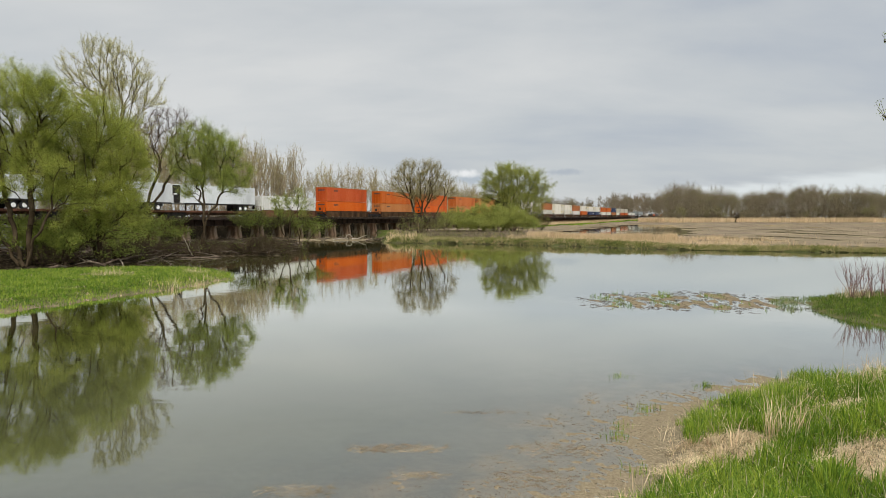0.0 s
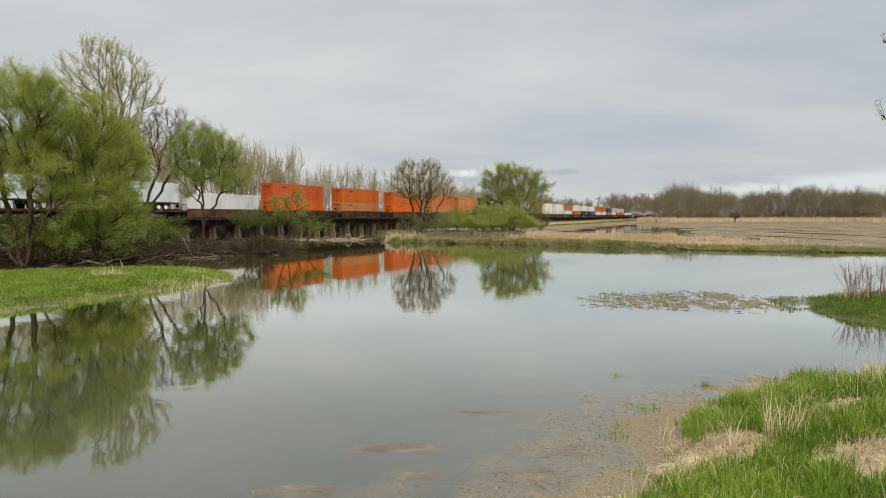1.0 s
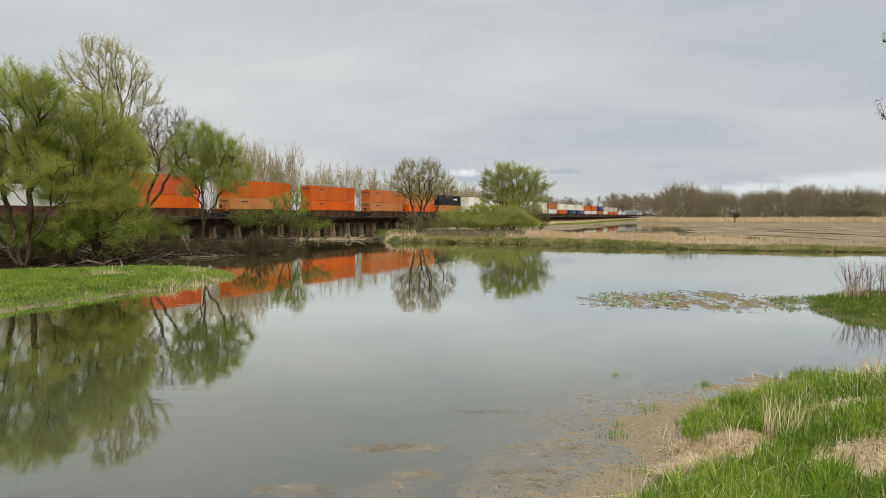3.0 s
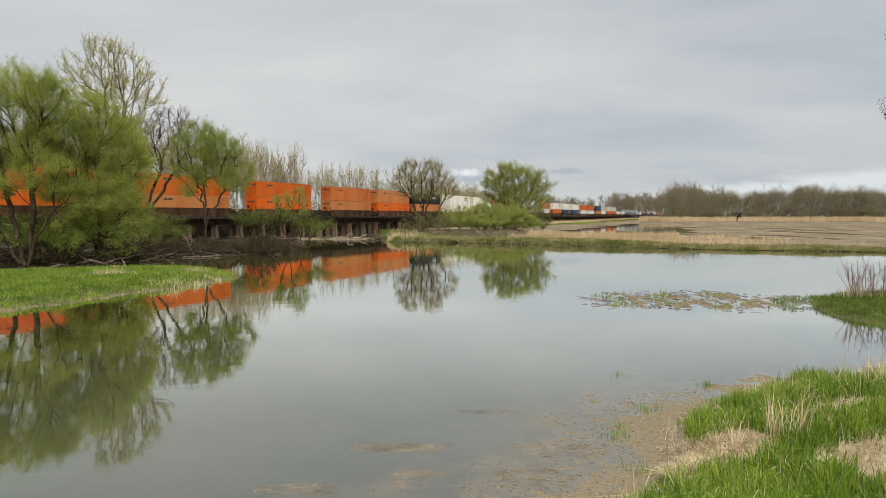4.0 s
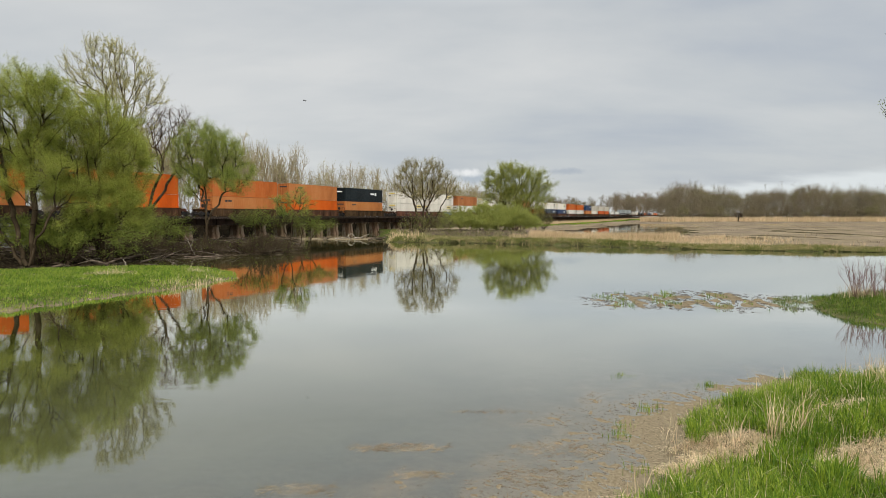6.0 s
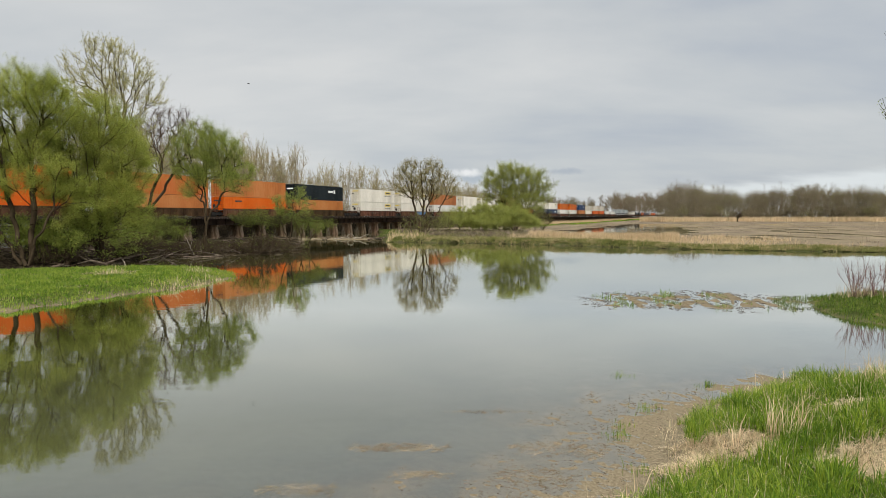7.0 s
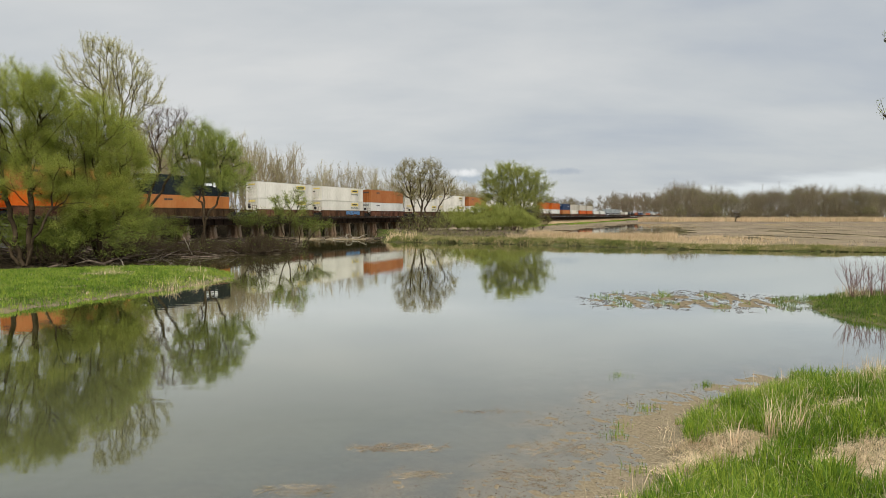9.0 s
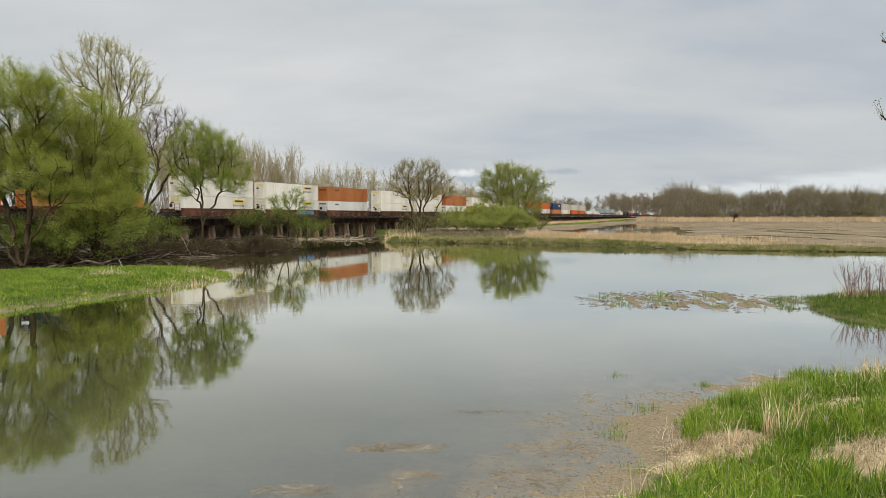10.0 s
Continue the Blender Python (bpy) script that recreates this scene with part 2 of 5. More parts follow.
PAINTS = {
    "red_orange": (paint("red_orange_paint", (0.44, 0.078, 0.014), (0.47, 0.10, 0.026)), "faded red-orange"),
    "orange": (paint("bright_orange_paint", (0.56, 0.10, 0.004), (0.59, 0.125, 0.012)), "bright orange"),
    "mid_orange": (paint("mid_orange_paint", (0.47, 0.092, 0.007), (0.5, 0.115, 0.016)), "orange"),
    "dull_orange": (paint("dull_orange_paint", (0.46, 0.118, 0.024), (0.49, 0.148, 0.042)), "dull orange"),
    "peach": (paint("peach_paint", (0.43, 0.15, 0.04), (0.46, 0.185, 0.06)), "sun-bleached peach-orange"),
    "rust_orange": (paint("rust_orange_paint", (0.34, 0.112, 0.03), (0.37, 0.14, 0.05)), "dull rust-orange"),
    "black": (paint("black_paint", (0.008, 0.012, 0.014), (0.014, 0.02, 0.023)), "black"),
    "white": (paint("white_container_paint", (0.62, 0.585, 0.50), (0.70, 0.665, 0.58)), "off-white"),
    "plain_white": (paint("plain_white_paint", (0.58, 0.57, 0.52), (0.66, 0.65, 0.61)), "plain off-white"),
    "cool_white": (paint("cool_white_paint", (0.60, 0.62, 0.62), (0.68, 0.70, 0.70)), "clean white"),
    "cream": (paint("cream_paint", (0.44, 0.41, 0.33), (0.51, 0.48, 0.41)), "cream"),
    "blue": (paint("blue_paint", (0.012, 0.028, 0.075), (0.022, 0.045, 0.11)), "dark blue"),
    "grey": (paint("grey_paint", (0.27, 0.3, 0.3), (0.34, 0.37, 0.37)), "pale grey"),
}


# ---- mesh helpers ----
def mesh_arrays(name, verts, quads, mat=None):
    """A quick mesh from an array of vertices and an array of quads (n, 4) or triangles (n, 3)."""
    me = bpy.data.meshes.new(name)
    k = quads.shape[1]
    me.vertices.add(len(verts)); me.vertices.foreach_set("co", np.asarray(verts, np.float32).ravel())
    me.loops.add(quads.size); me.loops.foreach_set("vertex_index", quads.astype(np.int32).ravel())
    me.polygons.add(len(quads)); me.polygons.foreach_set("loop_start", np.arange(len(quads), dtype=np.int32) * k)
    me.update(calc_edges=True)
    if mat:
        me.materials.append(mat)
    return me


def put(name, me, parent=None, label="", at=None):
    ob = new(name, me)
    if parent:
        ob.parent = parent
    if at is not None:
        ob.matrix_basis = at
    return tagged(ob, label)


def part(name, bm, mat, parent, label="", at=None, bevel=0.0):
    me = bpy.data.meshes.new(name)
    if bevel:
        bmesh.ops.bevel(bm, geom=bm.edges[:], offset=bevel, segments=1, affect="EDGES", clamp_overlap=True)
    bm.to_mesh(me); bm.free()
    me.materials.append(mat)
    return put(name, me, parent, label, at)


def boxes(*specs):
    """A bmesh of boxes (x0, x1, y0, y1, z0, z1)."""
    bm = bmesh.new()
    for x0, x1, y0, y1, z0, z1 in specs:
        bmesh.ops.create_cube(bm, size=1, matrix=Matrix.LocRotScale(((x0 + x1) / 2, (y0 + y1) / 2, (z0 + z1) / 2), None, (x1 - x0, y1 - y0, z1 - z0)))
    return bm


def disc(bm, r, depth, m, seg=14):
    bmesh.ops.create_cone(bm, cap_ends=True, segments=seg, radius1=r, radius2=r, depth=depth, matrix=m)
    return bm


def thing(name, label, category, group="", kind="", at=None):
    ob = new(name)
    if at is not None:
        ob.matrix_basis = at
    return tagged(ob, label, category, group, kind)


# ---- the lie of the land ----
TURN = math.atan(503 / 1150)
D = np.array((math.sin(TURN), math.cos(TURN)))
N = np.array((-math.cos(TURN), math.sin(TURN)))
TRACK = 76.7
RAIL_Z = 3.62


def on_track(u, z=RAIL_Z, side=0.0):
    q = u * D + (TRACK + side) * N
    return pose(q[0], q[1], z, 0, 0, 90 - math.degrees(TURN))


ISLAND = [(-60, 22), (-40, 23), (-22, 24), (-17.2, 25.6), (-16, 28.1), (-15.0, 31.4), (-13.6, 34.1), (-12.9, 38.8), (-14.5, 43.4), (-17.6, 45.6), (-22, 45.2), (-27, 43), (-32, 40), (-60, 36)]
LEFT_BANK = [(-90, 34), (-34, 41), (-29, 46.5), (-25.5, 51), (-26.5, 57), (-21.5, 60.5), (-15.5, 63.5), (-17.5, 76), (-23, 100), (-31, 122), (-60, 150), (-140, 160), (-260, 60), (-160, 20)]
MID_BANK = [(-8, 93), (-3, 91), (5.1, 88.6), (15.3, 82), (22.8, 76.2), (30.4, 71.2), (44, 67.0), (90, 57), (260, 20), (2500, 60), (2500, 2500), (-2500, 2500), (-2500, 700), (-300, 320), (-60, 210), (-14, 150), (-12.5, 120)]
BAR = [(-27, 99), (-18, 102), (-10, 103), (-7, 106), (-10, 110), (-18, 110), (-27, 108)]
CHANNEL = [(14, 112), (30, 107), (46, 125), (62, 160), (84, 225), (98, 300), (86, 310), (60, 250), (36, 190), (18, 150)]
ISLET = [(6.4, 29.2), (6.9, 26.8), (9.4, 26.2), (14.4, 26.0), (16.6, 29.4), (12.9, 32.2), (8.1, 31.2)]
SPIT = [(15.9, 28.2), (14.7, 24.8), (15.0, 22.8), (16.0, 21.6), (26, 17), (60, 22), (60, 34), (24, 31.6), (17.4, 29.8)]
FORE = [(-90, -6), (-8, 3.4), (-1.5, 6.2), (1.2, 7.6), (2.6, 8.6), (3.2, 9.6), (3.5, 11.1), (4.6, 12.2), (6.3, 13.6), (7.4, 14.6), (9.4, 14.6), (11.6, 15.6), (20, 17), (70, 20), (70, -80), (-90, -80)]


def distance(x, y, poly):
    """Signed distance of points to a polygon: positive inside."""
    p = np.array(poly, float)
    q = np.roll(p, -1, 0)
    best = np.full(x.shape, 1e9)
    inside = np.zeros(x.shape, bool)
    for (ax, ay), (bx, by) in zip(p, q):
        ex, ey = bx - ax, by - ay
        k = np.clip(((x - ax) * ex + (y - ay) * ey) / (ex * ex + ey * ey), 0, 1)
        best = np.minimum(best, np.hypot(x - ax - k * ex, y - ay - k * ey))
        cross = ((ay > y) != (by > y)) & (x < (bx - ax) * (y - ay) / (by - ay + 1e-12) + ax)
        inside ^= cross
    return np.where(inside, best, -best)


def lumps(x, y, size, seed=0):
    """Smooth noise about -1 to 1, by sums of turned sines."""
    r = np.random.RandomState(seed)
    out = np.zeros(x.shape)
    for i in range(9):
        a, k, ph = r.uniform(0, 6.28), 2 * np.pi / size * r.uniform(0.6, 2.2), r.uniform(0, 6.28)
        out += np.sin((x * np.cos(a) + y * np.sin(a)) * k + ph + 1.3 * np.sin((x * np.sin(a) - y * np.cos(a)) * k * 0.7 + ph))
    return out / 4.5


def bank(d, top, slope, bed=-0.9, under=0.3):
    """Height across a shore: d metres inside the land."""
    return np.where(d > 0, top * (1 - np.exp(-np.maximum(d, 0) * slope / top)), np.maximum(bed, d * under))


def land(x, y):
    """Height of the ground over the water's level, and masks of what grows there."""
    x, y = np.asarray(x, float), np.asarray(y, float)
    near, wide = lumps(x, y, 1.1, 1), lumps(x, y, 6, 2)
    wob = 0.18 * near + 0.35 * lumps(x, y, 3, 3)
    di = distance(x, y, ISLAND) + wob
    dl = distance(x, y, LEFT_BANK) + 2 * wob
    dm = distance(x, y, MID_BANK) + 1.5 * wob
    ds = distance(x, y, SPIT) + wob
    dt = distance(x, y, ISLET) + 2 * wob
    df = distance(x, y, FORE) + 0.8 * wob
    dc = distance(x, y, CHANNEL) + 8 * lumps(x, y, 30, 5)
    z = np.full(x.shape, -0.9)
    z = np.maximum(z, bank(di, 0.4, 0.35))
    z = np.maximum(z, bank(dl, np.where((x < -33) & (y < 60), 0.9, np.where(y > 72, 0.12, 0.24)), 0.2, under=0.25) + np.where(dl > 0.3, 0.07 * near + 0.07 * lumps(x, y, 0.7, 17), 0))
    z = np.maximum(z, bank(ds, 0.45, 0.4))
    z = np.maximum(z, bank(distance(x, y, BAR) + 2 * wob, 0.14, 0.1))
    z = np.maximum(z, np.where(dt > -0.8, np.clip(-0.014 + 0.012 * lumps(x, y, 1.6, 7) + 0.009 * lumps(x, y, 0.5, 16) + np.clip(dt, -1, 0.5) * 0.03, -0.3, 0.045), np.maximum(-0.9, (dt + 0.8) * 0.3 - 0.02)))
    # the near shore: mud just under and over the water before the grass
    reach = df + 0.55 * lumps(x, y, 1.5, 8) + 0.2 * lumps(x, y, 0.45, 14)
    shelf = -0.004 + 0.006 * lumps(x, y, 0.7, 18) + 0.007 * lumps(x, y, 0.2, 15) + 0.02 * np.clip(df + 0.75, 0, 0.75) + np.clip(reach + 1.55 - 1.3 * np.clip((x - 3.8) / 2.5, 0, 1), -9, 0) * 0.06
    z = np.maximum(z, np.where(df > 0, np.maximum(bank(df, 2.3, 0.27), shelf), np.maximum(-0.9, shelf)))
    silt = 0.2 - np.hypot((x + 0.7) / 1.0, (y - 10.4) / 0.32) * 0.25
    silt2 = 0.2 - np.hypot((x + 0.4) / 0.5, (y - 9.3) / 0.22) * 0.25
    silt3 = 0.2 - np.hypot((x + 2.0) / 0.6, (y - 8.7) / 0.25) * 0.25
    z = np.maximum(z, np.minimum(-0.018 + 0.008 * near, np.maximum.reduce([silt, silt2, silt3]) - 0.1))
    # the far shore: a low dike, then marsh with wet hollows, then firm ground
    dike = 0.3 * np.exp(-((dm - 2.4) / 2.2) ** 2) * (0.8 + 0.2 * wide)
    far = np.clip((y - 330) / 150, 0, 1)
    wet = lumps(x, y * 0.35, 22, 9) + 0.5 * lumps(x, y * 0.4, 7, 10)
    marsh = 0.065 + 0.11 * wet + far * 0.6 + dike
    west = np.clip((25 - x - (y - 100) * 0.12) / 8, 0, 1)
    marsh = marsh + west * 0.3
    marsh = np.where(dc > 0, np.minimum(marsh, -0.02 + 0.05 * lumps(x * 0.3, y, 13, 45) + 0.03 * lumps(x * 0.5, y, 5, 46)), marsh)
    z = np.maximum(z, np.where(dm > 0, np.minimum(marsh, dm * 0.8), np.maximum(-0.9, dm * 1.3)))
    u, side = x * D[0] + y * D[1], x * N[0] + y * N[1] - TRACK
    # behind the track the ground is dry; past the end of the bridge the track runs on a bank of earth
    z = np.maximum(z, np.where((side > 3) & (y > 60) & (u < 300), np.clip((side - 5) * 0.3, -0.9, np.clip(3.7 - (u - 200) * 0.03, 0.8, 3.7)), -0.9))
    # steep bank added close behind the piers, a dark backdrop below the deck
    z = np.maximum(z, np.where((side > 2.4) & (y > 60) & (u > 48) & (u < 180), np.clip((side - 2.6) * 0.9, -0.9, 2.35), -0.9))
    z = np.maximum(z, np.where((side > 14) & (y > 60), np.clip((side - 14) * 0.1, -0.9, 0.8), -0.9))
    z = np.maximum(z, np.where((u < 48) & (side > -2.3) & (side < 14), 3.2, -0.9))
    z = np.maximum(z, np.where(u > 640, np.minimum(3.2, (8.5 - np.abs(side)) * 0.7), -0.9))
    grass = np.clip(np.maximum.reduce([di * 1.2, (ds + 0.5) * 1.2, (df - 0.5) * 1.2, (dm + 0.9) * np.where((dm < 5.5) & (dm > -1.5), 1, 0) * np.where(west > 0.3, 0.8, 1)]), 0, 1)
    reed = np.where((dm > 3.5), np.clip((marsh - 0.03) * 8, 0, 1), 0) * np.where(dc > -2, 0, 1)
    # leaf-mould zone of the wooded bank; its near-black colour carries painted shade
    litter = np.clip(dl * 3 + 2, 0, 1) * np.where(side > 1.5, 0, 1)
    # painted shade behind the track, and dark wet mud along the dike's edge
    shade_and_mud = np.where(((side > 1.5) & (y > 60) & (u < 330)) | ((dm > -2) & (dm < 0.12)), 1.0, 0.0)
    return z, grass, reed, litter, shade_and_mud


def heights(x, y):
    return land(x, y)[0]


# ---- ground: one sheet to the horizon, finer near the shore where the grass grows ----
ang = np.radians(np.concatenate([np.arange(-48, 48, 0.4), np.arange(48, 312, 4.0)]))
rad = np.concatenate([[0.0, 1.5], np.geomspace(3, 6, 30), np.geomspace(6, 18, 160)[1:], np.geomspace(18, 3200, 250)[1:]])
gx, gy = np.outer(rad, np.sin(ang)), np.outer(rad, np.cos(ang))
gz, g_grass, g_reed, g_litter, g_shade_and_mud = land(gx, gy)
na, nr = len(ang), len(rad)
i, j = np.meshgrid(np.arange(nr - 1), np.arange(na), indexing="ij")
ring = np.stack([i * na + j, (i + 1) * na + j, (i + 1) * na + (j + 1) % na, i * na + (j + 1) % na], -1).reshape(-1, 4)[:, ::-1]


def zones(me, **layers):
    for name, values in layers.items():
        a = me.attributes.new(name, "FLOAT", "POINT")
        a.data.foreach_set("value", np.asarray(values, np.float32).ravel())


def ground_material():
    m = bpy.data.materials.new("mud_and_turf")
    m.use_nodes = True
    n, l = m.node_tree.nodes, m.node_tree.links
    b = n["Principled BSDF"]
    tc = n.new("ShaderNodeTexCoord")

    def tex(scale, detail=6):
        t = n.new("ShaderNodeTexNoise"); t.inputs["Scale"].default_value, t.inputs["Detail"].default_value = scale, detail
        l.new(tc.outputs["Object"], t.inputs["Vector"])
        return t

    def ramp(source, stops):
        r = n.new("ShaderNodeValToRGB")
        r.color_ramp.elements[0].position, r.color_ramp.elements[0].color = stops[0][0], (*stops[0][1], 1)
        r.color_ramp.elements[1].position, r.color_ramp.elements[1].color = stops[-1][0], (*stops[-1][1], 1)
        for p, c in stops[1:-1]:
            e = r.color_ramp.elements.new(p); e.color = (*c, 1)
        l.new(source, r.inputs[0])
        return r.outputs[0]

    def blend(fac, a, c):
        x = n.new("ShaderNodeMix"); x.data_type = "RGBA"
        l.new(fac, x.inputs[0]); l.new(a, x.inputs[6]); l.new(c, x.inputs[7])
        return x.outputs[2]

    def layer(name):
        a = n.new("ShaderNodeAttribute"); a.attribute_name = name
        return a.outputs["Fac"]

    grain = tex(26)
    mud = ramp(grain.outputs[0], [(0.3, (0.10, 0.077, 0.047)), (0.5, (0.155, 0.125, 0.08)), (0.68, (0.22, 0.18, 0.12))])
    turf = ramp(tex(3).outputs[0], [(0.35, (0.025, 0.035, 0.008)), (0.55, (0.05, 0.065, 0.015)), (0.7, (0.13, 0.105, 0.045))])
    tan = ramp(tex(0.09, 10).outputs[0], [(0.36, (0.085, 0.068, 0.05)), (0.5, (0.145, 0.115, 0.084)), (0.64, (0.23, 0.183, 0.122))])
    base = blend(layer("reed"), blend(layer("grass"), mud, turf), tan)
    # leaf mould on the wooded bank, darkened with the shade under its trees
    shaded_leafmould = ramp(tex(5).outputs[0], [(0.3, (0.008, 0.006, 0.0035)), (0.5, (0.017, 0.013, 0.008)), (0.7, (0.055, 0.044, 0.029))])
    base = blend(layer("litter"), base, shaded_leafmould)
    # near-black: shade under the bridge put into the colour; also the dike's mud
    shade_and_mud = ramp(tex(4).outputs[0], [(0.3, (0.008, 0.006, 0.004)), (0.5, (0.016, 0.0125, 0.008)), (0.7, (0.036, 0.029, 0.018))])
    base = blend(layer("shade_and_mud"), base, shade_and_mud)
    l.new(base, b.inputs["Base Color"])
    b.inputs["Roughness"].default_value = 0.9
    b.inputs["Specular IOR Level"].default_value = 0.0
    bp = n.new("ShaderNodeBump"); bp.inputs["Strength"].default_value, bp.inputs["Distance"].default_value = 0.3, 0.02
    l.new(grain.outputs[0], bp.inputs["Height"]); l.new(bp.outputs[0], b.inputs["Normal"])
    return m


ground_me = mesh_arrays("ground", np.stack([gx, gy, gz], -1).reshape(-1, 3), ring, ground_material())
zones(ground_me, grass=g_grass, reed=g_reed, litter=g_litter, shade_and_mud=g_shade_and_mud)
ground_me.shade_smooth()
tagged(put("ground", ground_me), "muddy shore, grassy banks and tan reed marsh", "ground", kind="structure")


# ---- water: a still, silty sheet, clear only where it is a hand deep ----
def water_material():
    m = bpy.data.materials.new("silty_water")
    m.use_nodes = True
    n, l = m.node_tree.nodes, m.node_tree.links
    n.remove(n["Principled BSDF"])
    tc, mp = n.new("ShaderNodeTexCoord"), n.new("ShaderNodeMapping")
    l.new(tc.outputs["Object"], mp.inputs[0])
    mp.inputs["Scale"].default_value = (0.6, 1.3, 1.0)
    wave, slow = n.new("ShaderNodeTexNoise"), n.new("ShaderNodeTexNoise")
    wave.inputs["Scale"].default_value, wave.inputs["Detail"].default_value = 1.6, 2
    slow.inputs["Scale"].default_value, slow.inputs["Detail"].default_value = 0.12, 3
    l.new(mp.outputs[0], wave.inputs["Vector"]); l.new(mp.outputs[0], slow.inputs["Vector"])
    hgt = n.new("ShaderNodeMath"); hgt.operation = "MULTIPLY"
    l.new(wave.outputs[0], hgt.inputs[0]); l.new(slow.outputs[0], hgt.inputs[1])
    bp = n.new("ShaderNodeBump"); bp.inputs["Strength"].default_value, bp.inputs["Distance"].default_value = 0.4, 0.009
    l.new(hgt.outputs[0], bp.inputs["Height"])
    silt = n.new("ShaderNodeBsdfDiffuse")
    tint = n.new("ShaderNodeValToRGB")
    tint.color_ramp.elements[0].position, tint.color_ramp.elements[0].color = 0.15, (0.047, 0.048, 0.030, 1)
    tint.color_ramp.elements[1].position, tint.color_ramp.elements[1].color = 0.9, (0.047, 0.049, 0.012, 1)
    deep = n.new("ShaderNodeAttribute"); deep.attribute_name = "deep"
    l.new(deep.outputs["Fac"], tint.inputs[0]); l.new(tint.outputs[0], silt.inputs[0])
    clear = n.new("ShaderNodeBsdfTransparent"); clear.inputs[0].default_value = (0.86, 0.84, 0.74, 1)
    depth = n.new("ShaderNodeAttribute"); depth.attribute_name = "murk"
    body, out = n.new("ShaderNodeMixShader"), n.new("ShaderNodeMixShader")
    l.new(depth.outputs["Fac"], body.inputs[0]); l.new(clear.outputs[0], body.inputs[1]); l.new(silt.outputs[0], body.inputs[2])
    gloss = n.new("ShaderNodeBsdfGlossy"); gloss.inputs["Roughness"].default_value = 0.028
    gloss.inputs["Color"].default_value = (0.97, 0.985, 0.945, 1)
    l.new(bp.outputs[0], gloss.inputs["Normal"])
    fr = n.new("ShaderNodeFresnel"); fr.inputs["IOR"].default_value = 1.38
    sheen = n.new("ShaderNodeMath"); sheen.operation = "POWER"; sheen.inputs[1].default_value = 1.02
    l.new(fr.outputs[0], sheen.inputs[0])
    gain = n.new("ShaderNodeMath"); gain.operation = "MULTIPLY"; gain.use_clamp = True; gain.inputs[1].default_value = 2.1
    l.new(sheen.outputs[0], gain.inputs[0])
    most = n.new("ShaderNodeMath"); most.operation = "MINIMUM"; most.inputs[1].default_value = 0.9
    l.new(gain.outputs[0], most.inputs[0])
    l.new(most.outputs[0], out.inputs[0]); l.new(body.outputs[0], out.inputs[1]); l.new(gloss.outputs[0], out.inputs[2])
    l.new(out.outputs[0], n["Material Output"].inputs[0])
    return m


keep_r = (rad > 2) & (rad < 900)
rows_w = np.where(keep_r)[0]
w_ring = ring.reshape(nr - 1, na, 4)[rows_w[0]:rows_w[-1]].reshape(-1, 4) - rows_w[0] * na
wx, wy = gx[keep_r], gy[keep_r]
water_me = mesh_arrays("water", np.stack([wx, wy, np.zeros_like(wx)], -1).reshape(-1, 3), w_ring, water_material())
zones(water_me, deep=np.clip((-wx + 4) / 22 - 0.15 * lumps(wx, wy, 18, 12) + np.clip((wy - 30) / 40, 0, 0.9), 0, 1), murk=1 - np.exp(-np.clip(-gz[keep_r], 0, 2) * 10.0))
tagged(put("water", water_me), "still olive-grey silty pond water mirroring the sky", "water", kind="structure")


# ---- plants ----
def blades(name, x, y, tall, wide, lean, mat, parent=None, z=None, seed=0, sink=0.02):
    """Bent three-sided blades at the given places."""
    r = np.random.RandomState(seed)
    k = len(x)
    z = heights(x, y) if z is None else z
    h = tall * r.uniform(0.5, 1.25, k) * (1 + 0.4 * np.clip(lumps(x, y, tall * 4, 61), -1, 1))
    a, b = r.uniform(0, 6.283, k), r.uniform(0, 6.283, k)
    ln = np.abs(r.normal(0, lean, k)) * h
    base = np.stack([x, y, z - sink], -1)
    side = np.stack([np.cos(a), np.sin(a), 0 * a], -1) * (wide * r.uniform(0.7, 1.3, k))[:, None]
    out = np.stack([np.cos(b), np.sin(b), 0 * b], -1) * ln[:, None]
    up = np.array([0, 0, 1.0])
    midp = base + up * (h * 0.55)[:, None] + out * 0.3
    tip = base + up * (h * np.sqrt(np.clip(1 - (ln / h) ** 2 * 0.5, 0.15, 1)))[:, None] + out
    v = np.stack([base - side, base + side, midp + side * 0.8, midp - side * 0.8, tip], 1).reshape(-1, 3)
    o = np.arange(k)[:, None] * 5
    tri = np.concatenate([o + [0, 1, 2], o + [0, 2, 3], o + [3, 2, 4]])
    return put(name, mesh_arrays(name, v, tri, mat), parent)


def scatter(count, box, keep, seed):
    r = np.random.RandomState(seed)
    x, y = r.uniform(box[0], box[1], count), r.uniform(box[2], box[3], count)
    k = keep(x, y)
    return x[k], y[k]


